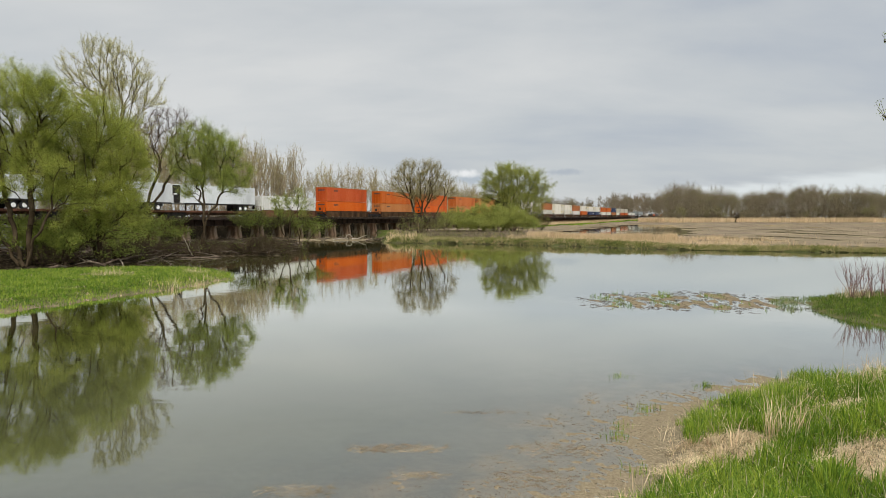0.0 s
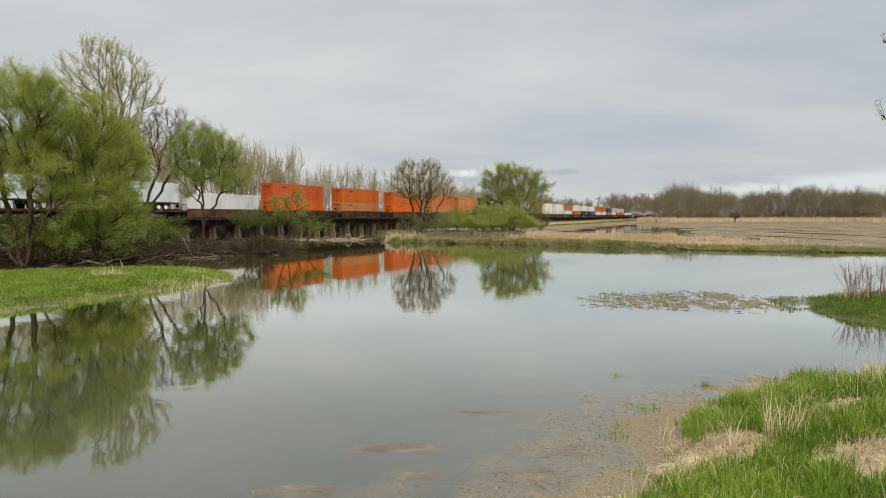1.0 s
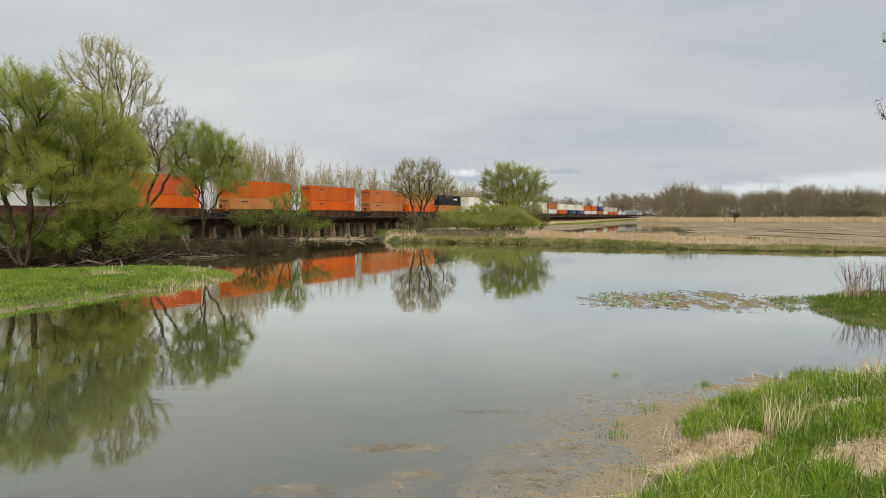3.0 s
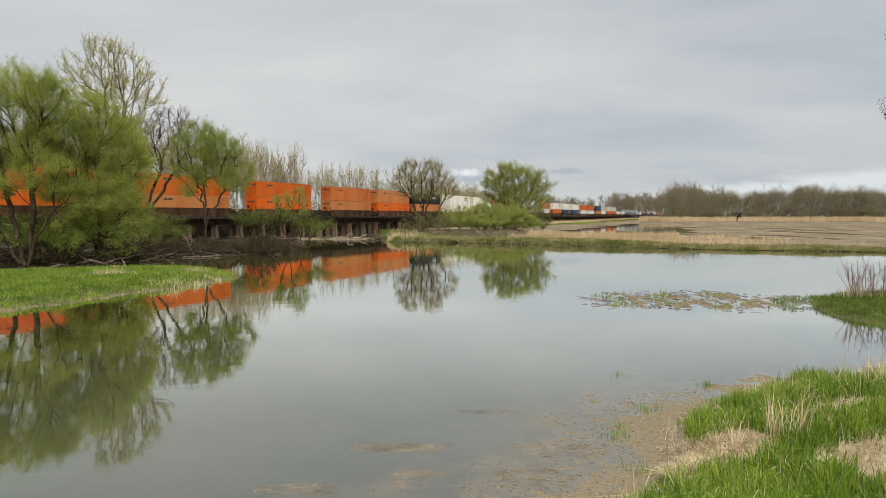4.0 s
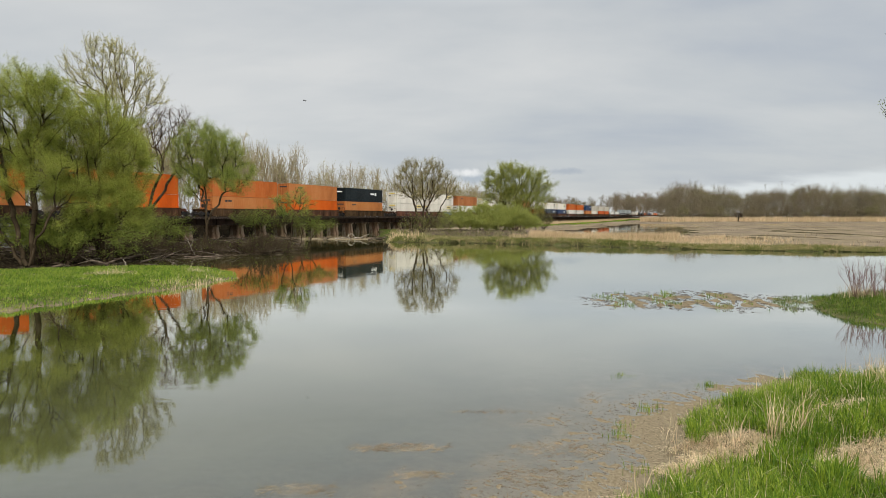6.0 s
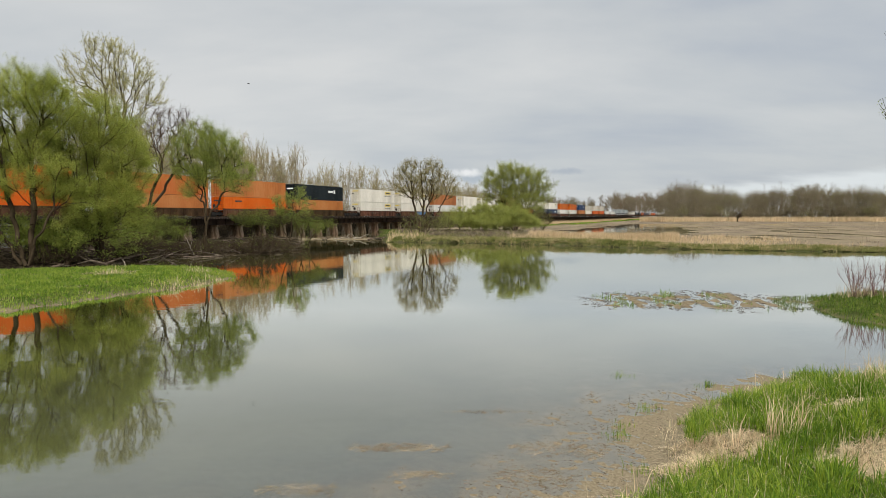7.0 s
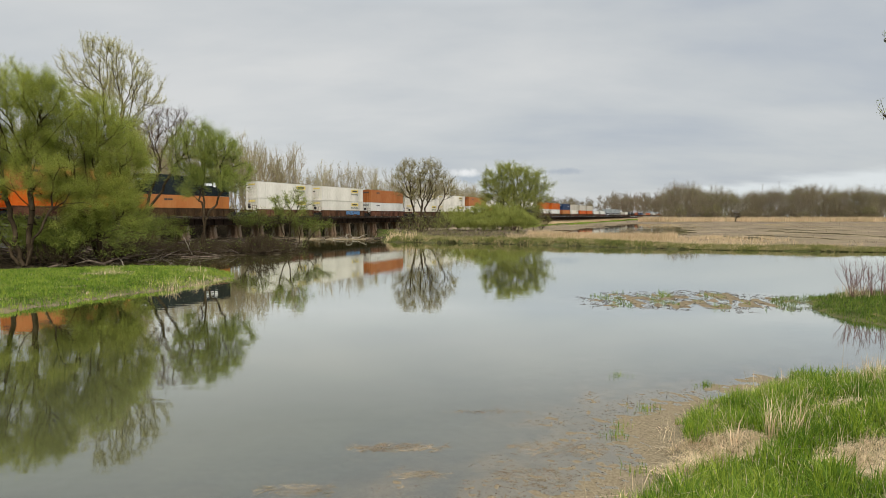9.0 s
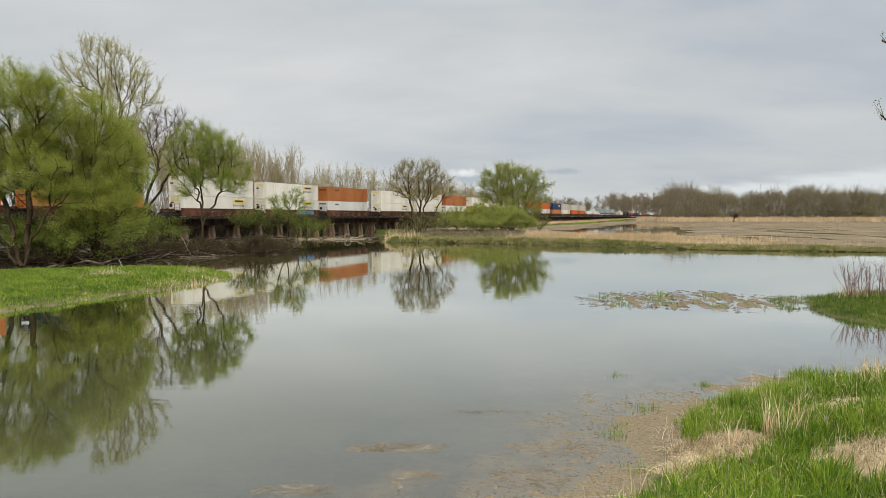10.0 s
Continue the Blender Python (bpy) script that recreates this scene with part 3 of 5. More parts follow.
def tubes(a, b, ra, rb, sides):
    """Tapered sticks from points a to points b: vertices and quads."""
    t = b - a
    t = t / (np.linalg.norm(t, axis=1)[:, None] + 1e-9)
    ref = np.where(np.abs(t[:, 2:3]) > 0.8, np.array([[1.0, 0, 0]]), np.array([[0, 0, 1.0]]))
    e = np.cross(t, ref); e /= np.linalg.norm(e, axis=1)[:, None] + 1e-9
    g = np.cross(t, e)
    w = np.arange(sides) * 2 * np.pi / sides
    round_ = e[:, None] * np.cos(w)[None, :, None] + g[:, None] * np.sin(w)[None, :, None]
    lo, hi = a[:, None] + round_ * ra[:, None, None], b[:, None] + round_ * rb[:, None, None]
    v = np.concatenate([lo, hi], 1).reshape(-1, 3)
    o = (np.arange(len(a)) * 2 * sides)[:, None, None]
    s = np.arange(sides)
    q = np.stack([s, (s + 1) % sides, sides + (s + 1) % sides, sides + s], -1)[None] + o
    return v, q.reshape(-1, 4)


def fill(lobes, count, r, hollow=0.35):
    """Points inside a crown made of lobes (x, y, z, rx, ry, rz), more of them towards the skin, with gaps."""
    l = np.array(lobes, float)
    vol = l[:, 3] * l[:, 4] * l[:, 5]
    pick = r.choice(len(l), count, p=vol / vol.sum())
    d = r.normal(0, 1, (count, 3)); d /= np.linalg.norm(d, axis=1)[:, None]
    k = (hollow + (1 - hollow) * r.uniform(0, 1, count) ** 0.6)[:, None]
    return l[pick, :3] + d * k * l[pick, 3:]


def branching(stems, pts, bias, r, smooth=5):
    """Joins crown points to stems, each to the place that makes the shortest way to the root. Returns points, parents."""
    nodes, parent, path = [], [], []
    for stem in stems:
        last = -1
        for q, p in enumerate(stem):
            nodes.append(p); parent.append(last)
            path.append(0 if last < 0 else path[last] + float(np.linalg.norm(np.array(p) - np.array(nodes[last]))))
            last = len(nodes) - 1
    nodes = np.array(nodes, float)
    open_from = np.array([q for q in range(len(nodes))])
    path = np.array(path, float)
    d = np.linalg.norm(pts[:, None] - nodes[None], axis=2) + bias * path[None]
    low = pts[:, None, 2] < nodes[None, :, 2] - 0.4
    d = d + low * 0.8
    best, who = d.min(1), d.argmin(1)
    P, parent, path = list(nodes), list(parent), list(path)
    left = np.ones(len(pts), bool)
    for _ in range(len(pts)):
        k = int(np.where(left, best, 1e9).argmin())
        left[k] = False
        step = float(np.linalg.norm(pts[k] - P[who[k]]))
        P.append(pts[k]); parent.append(int(who[k])); path.append(path[who[k]] + step)
        dn = np.linalg.norm(pts - pts[k], axis=1) + bias * path[-1]
        closer = left & (dn < best)
        best[closer] = dn[closer]; who[closer] = len(P) - 1
    P, parent, held = np.array(P), np.array(parent), len(nodes)
    has = parent >= 0
    for _ in range(smooth):
        total, count = np.zeros_like(P), np.zeros(len(P))
        np.add.at(total, parent[has], P[has]); np.add.at(count, parent[has], 1)
        kids = np.where(count[:, None] > 0, total / np.maximum(count, 1)[:, None], P)
        moved = P * 0.4 + 0.3 * (P[np.maximum(parent, 0)] + kids)
        moved[count == 0] = P[count == 0]
        moved[:held] = P[:held]
        P = moved
    return P, parent


def wood_arrays(P, parent, thin, growth, power, r, twigs=0, twig_len=0.6, rise=0.2, wiggle=0.06, fine=3, light=False):
    """Branch and twig sticks of a skeleton, and the twigs' ends. light: straight limbs and flat twigs, for trees far off."""
    n = len(P)
    load = np.ones(n)
    for k in range(n - 1, -1, -1):
        if parent[k] >= 0:
            load[parent[k]] += load[k]
    rad = thin + growth * load ** power
    k = np.where(parent >= 0)[0]
    a, b = P[parent[k]], P[k]
    mid = (a + b) / 2 + r.normal(0, 1, a.shape) * (np.linalg.norm(b - a, axis=1) * wiggle)[:, None]
    ra = np.minimum(rad[parent[k]], rad[k] * 1.5)
    rm = (ra + rad[k]) / 2
    thick = rad[k] > 0.05
    vs, qs, base = [], [], 0
    if light:
        v, q = tubes(a, b, ra, rad[k], 3)
        vs.append(v); qs.append(q); base = len(v)
    for sel, sides in () if light else ((thick, 7), (~thick, fine)):
        for v, q in (tubes(a[sel], mid[sel], ra[sel], rm[sel], sides), tubes(mid[sel], b[sel], rm[sel], rad[k][sel], sides)):
            vs.append(v); qs.append(q + base); base += len(v)
    ends = (a, b)
    if twigs:
        tip = k[load[k] < 6]
        tip = np.repeat(tip, twigs)
        d = P[tip] - P[parent[tip]]; d /= np.linalg.norm(d, axis=1)[:, None] + 1e-9
        d = d * 0.7 + r.normal(0, 0.55, d.shape) + (0, 0, rise)
        d /= np.linalg.norm(d, axis=1)[:, None]
        start = P[tip] + (P[parent[tip]] - P[tip]) * r.uniform(0, 0.8, len(tip))[:, None]
        end = start + d * (twig_len * r.uniform(0.5, 1.3, len(tip)))[:, None]
        if light:
            side = np.cross(end - start, r.normal(0, 1, start.shape))
            side *= thin / (np.linalg.norm(side, axis=1)[:, None] + 1e-9)
            v = np.stack([start - side, start + side, end + side * 0.35, end - side * 0.35], 1).reshape(-1, 3)
            q = np.arange(len(v)).reshape(-1, 4)
        else:
            v, q = tubes(start, end, np.full(len(tip), thin), np.full(len(tip), thin * 0.45), 3)
        vs.append(v); qs.append(q + base)
        ends = (start, end)
    return np.concatenate(vs), np.concatenate(qs), ends


def leaves(name, ends, count, size, spread, mat, parent, seed, droop=0.0, slim=0.4):
    r = np.random.RandomState(seed)
    a, b = ends
    pick = r.randint(0, len(a), count)
    k = r.uniform(0.1, 1.1, count)[:, None]
    c = a[pick] + (b[pick] - a[pick]) * k + r.normal(0, spread, (count, 3))
    c[:, 2] -= np.abs(r.normal(0, 1, count)) * droop
    d = r.normal(0, 1, (count, 3)); d[:, 2] -= droop * 2
    d /= np.linalg.norm(d, axis=1)[:, None]
    e = np.cross(d, r.normal(0, 1, (count, 3))); e /= np.linalg.norm(e, axis=1)[:, None]
    s = (size * r.uniform(0.6, 1.4, count))[:, None]
    v = np.stack([c - d * s, c + e * s * slim, c + d * s * 0.9 - e * s * slim], 1).reshape(-1, 3)
    return put(name, mesh_arrays(name, v, np.arange(count * 3).reshape(-1, 3), mat), parent)


def bend(r, *pts, steps=4, sway=0.12):
    """A slightly crooked line through the points."""
    out = [np.array(pts[0], float)]
    for p, q in zip(pts, pts[1:]):
        for k in range(1, steps + 1):
            out.append(np.array(p) + (np.array(q) - np.array(p)) * k / steps + (r.normal(0, sway, 3) if k < steps else 0))
    return out


def tree(name, label, foot, stems, lobes, seed, bark, nodes=420, thin=0.009, growth=0.0085, power=0.55, twigs=6, twig_len=0.7, rise=0.15, bias=0.4, crown=None, category="tree", hollow=0.35, size=1.0):
    """A tree that stands at foot (x, y). Stems are lines and the crown's lobes (x, z, rx, rz) or (x, y, z, rx, ry, rz), in metres from the foot, times size."""
    r = np.random.RandomState(seed)
    stems = [[tuple(size * c for c in p) for p in line] for line in stems]
    lobes = [tuple(size * c for c in l) for l in lobes]
    thin, growth, twig_len = thin * size, growth * size, twig_len * size
    x, y = foot
    z = float(heights(np.array([x]), np.array([y]))[0]) - 0.1
    top = thing(name, label, category, at=pose(x, y, z))
    full = []
    for l in lobes:
        if len(l) == 4:
            full.append((l[0], r.uniform(-0.35, 0.35) * l[2], l[1], l[2], l[2] * 0.9, l[3]))
        else:
            full.append(l)
    lines = [bend(r, *s) for s in stems]
    P, parent = branching(lines, fill(full, nodes, r, hollow), bias, r)
    v, q, ends = wood_arrays(P, parent, thin, growth, power, r, twigs, twig_len, rise)
    put("trunk", mesh_arrays("trunk", v, q, bark), top, "trunk and branches")
    if crown:
        mat, count, size, jitter, droop = crown
        leaves("crown", ends, count, size, jitter, mat, top, seed + 7, droop)
    return top


# trees of the wooded bank beside the bridge
tree("willow_tree", "leaning multi-stemmed willow in fresh yellow-green leaf on the wooded bank", (-30.4, 47),
     [[(0, 0, 0), (-0.9, 0, 3.5), (-1.8, 0.3, 8)], [(0.2, 0.2, 0), (0.6, 0.2, 4), (0.4, 0, 9)], [(0.3, -0.2, 0), (1.6, -0.4, 2.6), (2.8, 0, 7)], [(-0.3, 0, 0), (-2.4, 0.5, 3), (-4, 0.5, 7)]],
     [(0.2, 12.0, 3.1, 2.4), (-3.3, 11.1, 2.9, 3.1), (2.3, 11.5, 1.8, 2.2), (-1.0, 8.7, 2.9, 2.0), (1.4, 7.4, 2.2, 1.7), (3.4, 4.2, 1.6, 1.2), (0.2, 5.9, 2.2, 1.1), (-4.1, 7.8, 2.7, 2.3), (2.8, 5.8, 1.6, 1.3), (-2.8, 5.8, 1.8, 1.0)],
     11, BARK, 620, twigs=9, twig_len=0.95, crown=(LEAF_WILLOW, 290000, 0.046, 0.12, 0.11))
tree("tall_tree", "tall slender tree with bare twigs and opening buds", (-32.0, 63),
     [[(0, 0, 0), (0.2, 0, 8), (-0.6, 0, 15)], [(0.3, 0, 0), (0.6, 0.3, 8), (1.4, 0, 14)]],
     [(-0.4, 19.0, 2.3, 2.1), (1.9, 17.8, 2.2, 2.1), (-3.4, 18.0, 1.8, 1.7), (-1.9, 16.2, 3.0, 2.2), (3.9, 16.2, 1.9, 1.4), (1.4, 15.0, 2.8, 1.9), (4.6, 14.6, 1.3, 0.8), (2.2, 12.8, 2.2, 1.6)],
     22, BARK_PALE, 420, thin=0.007, growth=0.0085, twigs=6, twig_len=0.9, rise=0.75, bias=0.55, crown=(CATKIN, 30000, 0.062, 0.05, 0.0))
tree("willow_tree", "broad willow in fresh green leaf on the wooded bank", (-26.8, 51),
     [[(0, 0, 0), (-0.4, 0, 4), (-0.2, 0, 9)], [(0.3, 0, 0), (1.2, 0.2, 3.5), (1.6, 0, 7.5)], [(-0.2, 0.2, 0), (-1.6, 0.4, 3), (-2.0, 0, 7)]],
     [(-0.2, 11.2, 2.4, 2.1), (-1.8, 9.7, 2.5, 2.1), (1.6, 9.0, 2.2, 2.1), (-0.7, 7.0, 3.2, 2.0), (2.6, 7.0, 1.5, 1.9), (0.5, 4.9, 2.6, 1.6), (-2.6, 5.7, 2.2, 1.8), (2.0, 4.0, 1.8, 1.4), (-1.2, 3.2, 2.2, 1.2)],
     13, BARK, 600, twigs=9, twig_len=0.95, crown=(LEAF_WILLOW, 290000, 0.046, 0.12, 0.11))
tree("bare_tree", "dark leafless tree with crooked spreading limbs", (-34.6, 74),
     [[(0, 0, 0), (1.0, 0, 5), (2.6, 0, 10)], [(0.15, 0, 0), (0.7, 0, 3.2), (3.4, 0, 8), (5.4, 0, 11)]],
     [(3.2, 14.2, 2.9, 2.4), (5.8, 13.0, 2.4, 1.9), (0.8, 12.4, 2.4, 2.6), (3.2, 10.6, 3.2, 1.8), (7.2, 11.6, 2.0, 1.6)],
     24, BARK, 420, thin=0.009, growth=0.0075, twigs=7, twig_len=0.9, rise=0.3, crown=(RED_BUD, 14000, 0.05, 0.06, 0.0))
tree("young_willow_tree", "slim willow with thin pale green leaf in front of the bridge", (-23.7, 64),
     [[(0, 0, 0), (0.2, 0, 4.5), (0.1, 0, 8.5)], [(0.1, 0, 0), (0.25, 0, 2.8), (1.6, 0.2, 5.6), (2.6, 0, 8)], [(0, 0.1, 0), (0.1, 0.1, 4.2), (-0.5, 0, 6.5), (-1.0, 0, 8.5)]],
     [(-0.2, 10.9, 2.5, 2.1), (2.0, 10.1, 2.3, 2.0), (-1.9, 9.3, 1.6, 2.2), (3.1, 7.6, 2.1, 1.9), (0.6, 7.9, 2.8, 1.7), (-0.8, 6.8, 1.4, 1.4)],
     35, BARK, 380, growth=0.0055, twigs=8, twig_len=0.85, rise=0.3, crown=(LEAF_PALE, 120000, 0.044, 0.13, 0.07))
tree("willow_sapling", "thin young willow with sparse pale leaf before the bridge", (-17.3, 72),
     [[(0, 0, 0), (0.3, 0, 2.6), (0.5, 0, 5.2)], [(0.1, 0, 0.5), (-0.8, 0, 3), (-1.1, 0, 4.8)]],
     [(0.8, 5.8, 1.4, 1.0), (-0.8, 5.0, 1.3, 1.0), (1.9, 4.9, 1.1, 0.7), (0.0, 4.2, 1.6, 0.8)], 37, BARK, 130, growth=0.005, twigs=5, twig_len=0.6, crown=(LEAF_PALE, 16000, 0.04, 0.08, 0.06))
tree("fallen_willow_tree", "half-fallen willow stems sprawling over the wooded bank", (-29.5, 50),
     [[(0, 0, 0), (2.0, 0, 1.6), (4.5, 0.5, 2.2)], [(0.2, 0, 0), (-1.5, 0, 2), (-4.0, 0.4, 2.6)], [(0.4, 0.3, 0), (2.5, 0.6, 0.6), (5.5, 1.0, 0.9)]],
     [(2.5, 2.6, 2.2, 0.9), (5.0, 2.2, 1.6, 0.9), (-2.5, 2.8, 2.2, 1.0), (-4.5, 2.6, 1.8, 1.0)],
     36, BARK, 150, crown=(LEAF_BUSH, 12000, 0.075, 0.16, 0.06), category="tree")


def bush(name, label, foot, lobes, seed, count, mat, bark=BARK, size=0.075, nodes=160, stems=7, thin=0.01, twigs=5, twig_len=0.45, jitter=0.13, rise=0.15, growth=0.006, bias=0.35):
    r = np.random.RandomState(seed)
    wide = max(abs(l[0]) + l[2] for l in lobes)
    lines = []
    for s in range(stems):
        a = r.uniform(-0.55, 0.55) * wide
        h = 0.35 * max(l[1] for l in lobes)
        lines.append([(a, r.uniform(-0.3, 0.3), 0), (a * 1.15 + r.normal(0, 0.1), r.uniform(-0.4, 0.4), h)])
    return tree(name, label, foot, lines, lobes, seed, bark, nodes, thin, growth, 0.5, twigs, twig_len, rise, bias, (mat, count, size, jitter, 0.04) if count else None, "bush", 0.2)


bush("bush", "low leafy green bush under the willows", (-30.0, 49), [(-1, 2.2, 2.4, 1.3), (1.5, 1.8, 2.0, 1.0)], 41, 14000, LEAF_BUSH)
for q, (x, y, w, h, n) in enumerate(((-28.4, 67, 2.4, 2.7, 9000), (-33.0, 66, 2.2, 2.4, 7000))):
    bush("sapling_clump", "thin leafy willow saplings beside the bridge piers", (x, y), [(-0.45 * w, h, w * 0.65, 0.9), (0.5 * w, h + 0.5, w * 0.45, 0.7), (0.3 * w, h - 0.7, w * 0.8, 0.6)], 420 + q, n, LEAF_BUSH, size=0.05, nodes=110, twigs=6, twig_len=0.6, jitter=0.14, thin=0.008)
bush("sapling_clump", "leafy willow saplings hiding the bridge piers", (-20.9, 71), [(-1.0, 3.3, 1.7, 0.9), (1.1, 3.5, 1.6, 1.0), (0.2, 2.7, 2.0, 0.6)], 425, 6000, LEAF_BUSH, size=0.055, nodes=150, twigs=6, twig_len=0.6, jitter=0.15, thin=0.008)
bush("sapling_clump", "leafy willow saplings leaning over the channel", (-17.6, 73), [(-0.3, 3.3, 1.4, 0.9), (1.8, 3.2, 1.7, 0.9), (3.9, 2.8, 1.7, 0.7), (2.6, 2.2, 1.9, 0.6)], 426, 6500, LEAF_BUSH, size=0.055, nodes=150, twigs=6, twig_len=0.6, jitter=0.15, thin=0.008, stems=5)
bush("brush_thicket", "grey-brown leafless brush at the water's edge", (-17.9, 63), [(0, 1.2, 1.5, 1.1), (1.0, 0.9, 1.0, 0.8)], 45, 0, BUD, nodes=240, twigs=6)
bush("brush_thicket", "grey-brown leafless brush at the water's edge", (-22.5, 63), [(0, 0.35, 3.0, 0.35), (-2.5, 0.4, 1.5, 0.3)], 46, 0, BUD, nodes=260, twigs=6)
bush("brush_thicket", "grey-brown leafless brush under the young willow", (-27.0, 66), [(0, 0.45, 2.6, 0.45), (3, 0.4, 2, 0.35)], 47, 0, BUD, nodes=300, twigs=6)
bush("brush_thicket", "grey-brown leafless brush under the willows", (-32.5, 56), [(0, 1.6, 3.4, 1.5)], 48, 1500, LEAF_BUSH, nodes=320, twigs=6)
for q, (x, y, w, h) in enumerate(((-20.0, 63.5, 2.0, 0.5), (-26.8, 55, 2.0, 0.6), (-29.5, 48.5, 2.0, 0.9), (-17.0, 66, 1.6, 0.5), (-24.4, 61.5, 2.4, 0.5), (-34.0, 45, 2.6, 1.2), (-28.5, 58, 2.4, 0.7))):
    bush("brush_thicket", "dark leafless brush and dead stems on the wooded shore", (x, y), [(0, h, w, h * 0.85), (w * 0.5, h * 0.6, w * 0.7, h * 0.5)], 460 + q, 500, LEAF_BUSH, size=0.05, nodes=170, twigs=7, twig_len=0.6, thin=0.011)
for q, (x, y, w, h) in enumerate(((-41, 80, 2.6, 0.7), (-37.5, 82, 2.2, 0.45), (-30.2, 81, 2.2, 0.4), (-23.2, 84, 2.0, 0.45), (-31.8, 72, 2.4, 0.5), (-26.2, 74, 2.2, 0.45), (-21.0, 76, 1.8, 0.5), (-36.5, 70, 2.6, 0.8))):
    bush("brush_thicket", "tangled dark brush with green shoots before the piers", (x, y), [(0, h, w, h * 0.9), (w * 0.6, h * 0.7, w * 0.7, h * 0.6), (-w * 0.6, h * 0.8, w * 0.6, h * 0.7)], 480 + q, 500, LEAF_BUSH, size=0.05, nodes=120, twigs=6, twig_len=0.6, thin=0.012, rise=0.2)
for q, (x, y, w, h, n) in enumerate(((-34.8, 78, 1.3, 2.5, 6000), (-38.0, 73, 1.8, 3.4, 9000))):
    bush("sapling_clump", "leafy willow saplings hiding the bridge piers", (x, y), [(-0.5 * w, h, w * 0.7, 0.8), (0.6 * w, h + 0.3, w * 0.6, 0.7), (0.2 * w, h - 0.8, w * 0.8, 0.5)], 430 + q, n, LEAF_BUSH, size=0.05, nodes=120, twigs=6, twig_len=0.7, jitter=0.12, thin=0.009)
# the point across the pond
tree("willow_tree", "big round-headed willow in spring leaf beside the railway bridge", (17.6, 165),
     [[(0, 0, 0), (-1.2, 0, 3), (-2.4, 0, 6.0)], [(0.2, 0, 0), (0.2, 0.2, 3.5), (0.4, 0, 6.8)], [(0.3, 0, 0), (1.8, 0, 3), (3.2, 0, 5.6)], [(0, 0.2, 0), (-0.4, 1, 3), (-1, 2, 6.5)]],
     [(-0.6, 9.2, 3.2, 1.4), (-3.3, 8.3, 2.0, 1.4), (2.5, 8.5, 2.6, 1.4), (4.9, 7.2, 1.6, 1.2), (-4.4, 6.9, 1.2, 1.0), (-1.5, 7.2, 3.2, 1.5), (2.4, 6.5, 3.2, 1.4), (-2.4, 5.2, 2.8, 1.4), (2.6, 4.7, 3.2, 1.3), (5.2, 5.2, 1.2, 0.8), (0.2, 5.6, 3.0, 1.4), (-0.6, 3.6, 2.6, 1.2), (2.2, 3.2, 2.6, 1.1)],
     57, BARK, 680, thin=0.010, growth=0.0075, twigs=8, twig_len=0.95, bias=0.5, crown=(LEAF_ROUND, 190000, 0.078, 0.19, 0.06), size=1.62)
tree("bare_tree", "twin-stemmed tree on the point, bare but for opening buds", (-4.4, 126),
     [[(-0.3, 0, 0), (-0.9, 0, 3), (-1.6, 0, 7.5)], [(0.4, 0, 0), (0.6, 0, 3), (1.9, 0, 7)], [(0, 0.3, 0), (0.2, 0.4, 4), (0, 0.2, 8)], [(0.6, 0.2, 0), (2.4, 0.2, 3.2), (3.9, 0, 6.0)]],
     [(-1.6, 10.0, 2.6, 2.0), (1.8, 9.8, 2.4, 2.1), (0.0, 7.2, 3.6, 2.3), (-3.3, 7.9, 1.5, 2.2), (4.4, 8.0, 1.7, 1.6), (5.0, 6.2, 1.1, 1.2)],
     61, BARK, 560, thin=0.008, growth=0.0085, twigs=7, twig_len=0.95, rise=0.5, crown=(BUD, 60000, 0.06, 0.14, 0.0), size=1.2)
bush("brush_thicket", "brown leafless brush at the foot of the bare tree", (-4.4, 123), [(-1.5, 2.0, 3.0, 2.2), (3.0, 2.2, 3.6, 2.4)], 49, 3000, LEAF_ROUND, BARK_PALE, nodes=360, twigs=6, twig_len=0.7, thin=0.013)
bush("brush_thicket", "dark leafless brush on the point", (21.0, 160), [(2.0, 3.0, 4.0, 2.6)], 50, 3000, LEAF_ROUND, nodes=260, twigs=6, twig_len=0.9, thin=0.016)
bush("willow_bush", "dense low green willow bush on the point", (7.2, 139), [(-3.6, 3.4, 4.0, 1.9), (1.6, 4.0, 4.6, 2.1), (6.8, 4.4, 4.0, 2.0), (0.4, 2.1, 7.4, 1.4), (-6.0, 2.6, 2.4, 1.5)], 71, 150000, LEAF_ROUND, size=0.07, nodes=460, stems=14, jitter=0.18, twigs=7, twig_len=0.9, rise=0.4, thin=0.014)
bush("willow_bush", "dense low green willow bush on the point", (15.4, 138), [(-1.2, 3.4, 3.6, 2.0), (2.4, 2.6, 2.6, 1.5)], 72, 60000, LEAF_ROUND, size=0.07, nodes=240, jitter=0.18, twigs=7, twig_len=0.9, rise=0.4, thin=0.014)
bush("shrub", "reddish leafless shrub on the grassy spit", (17.8, 27.2), [(0, 1.15, 1.1, 0.6), (0.9, 1.3, 0.9, 0.6), (-0.7, 1.2, 0.6, 0.5)], 73, 0, BUD, TWIG_RED, nodes=80, thin=0.004, growth=0.0032, twigs=5, twig_len=0.35, rise=0.7, stems=6, bias=0.9)
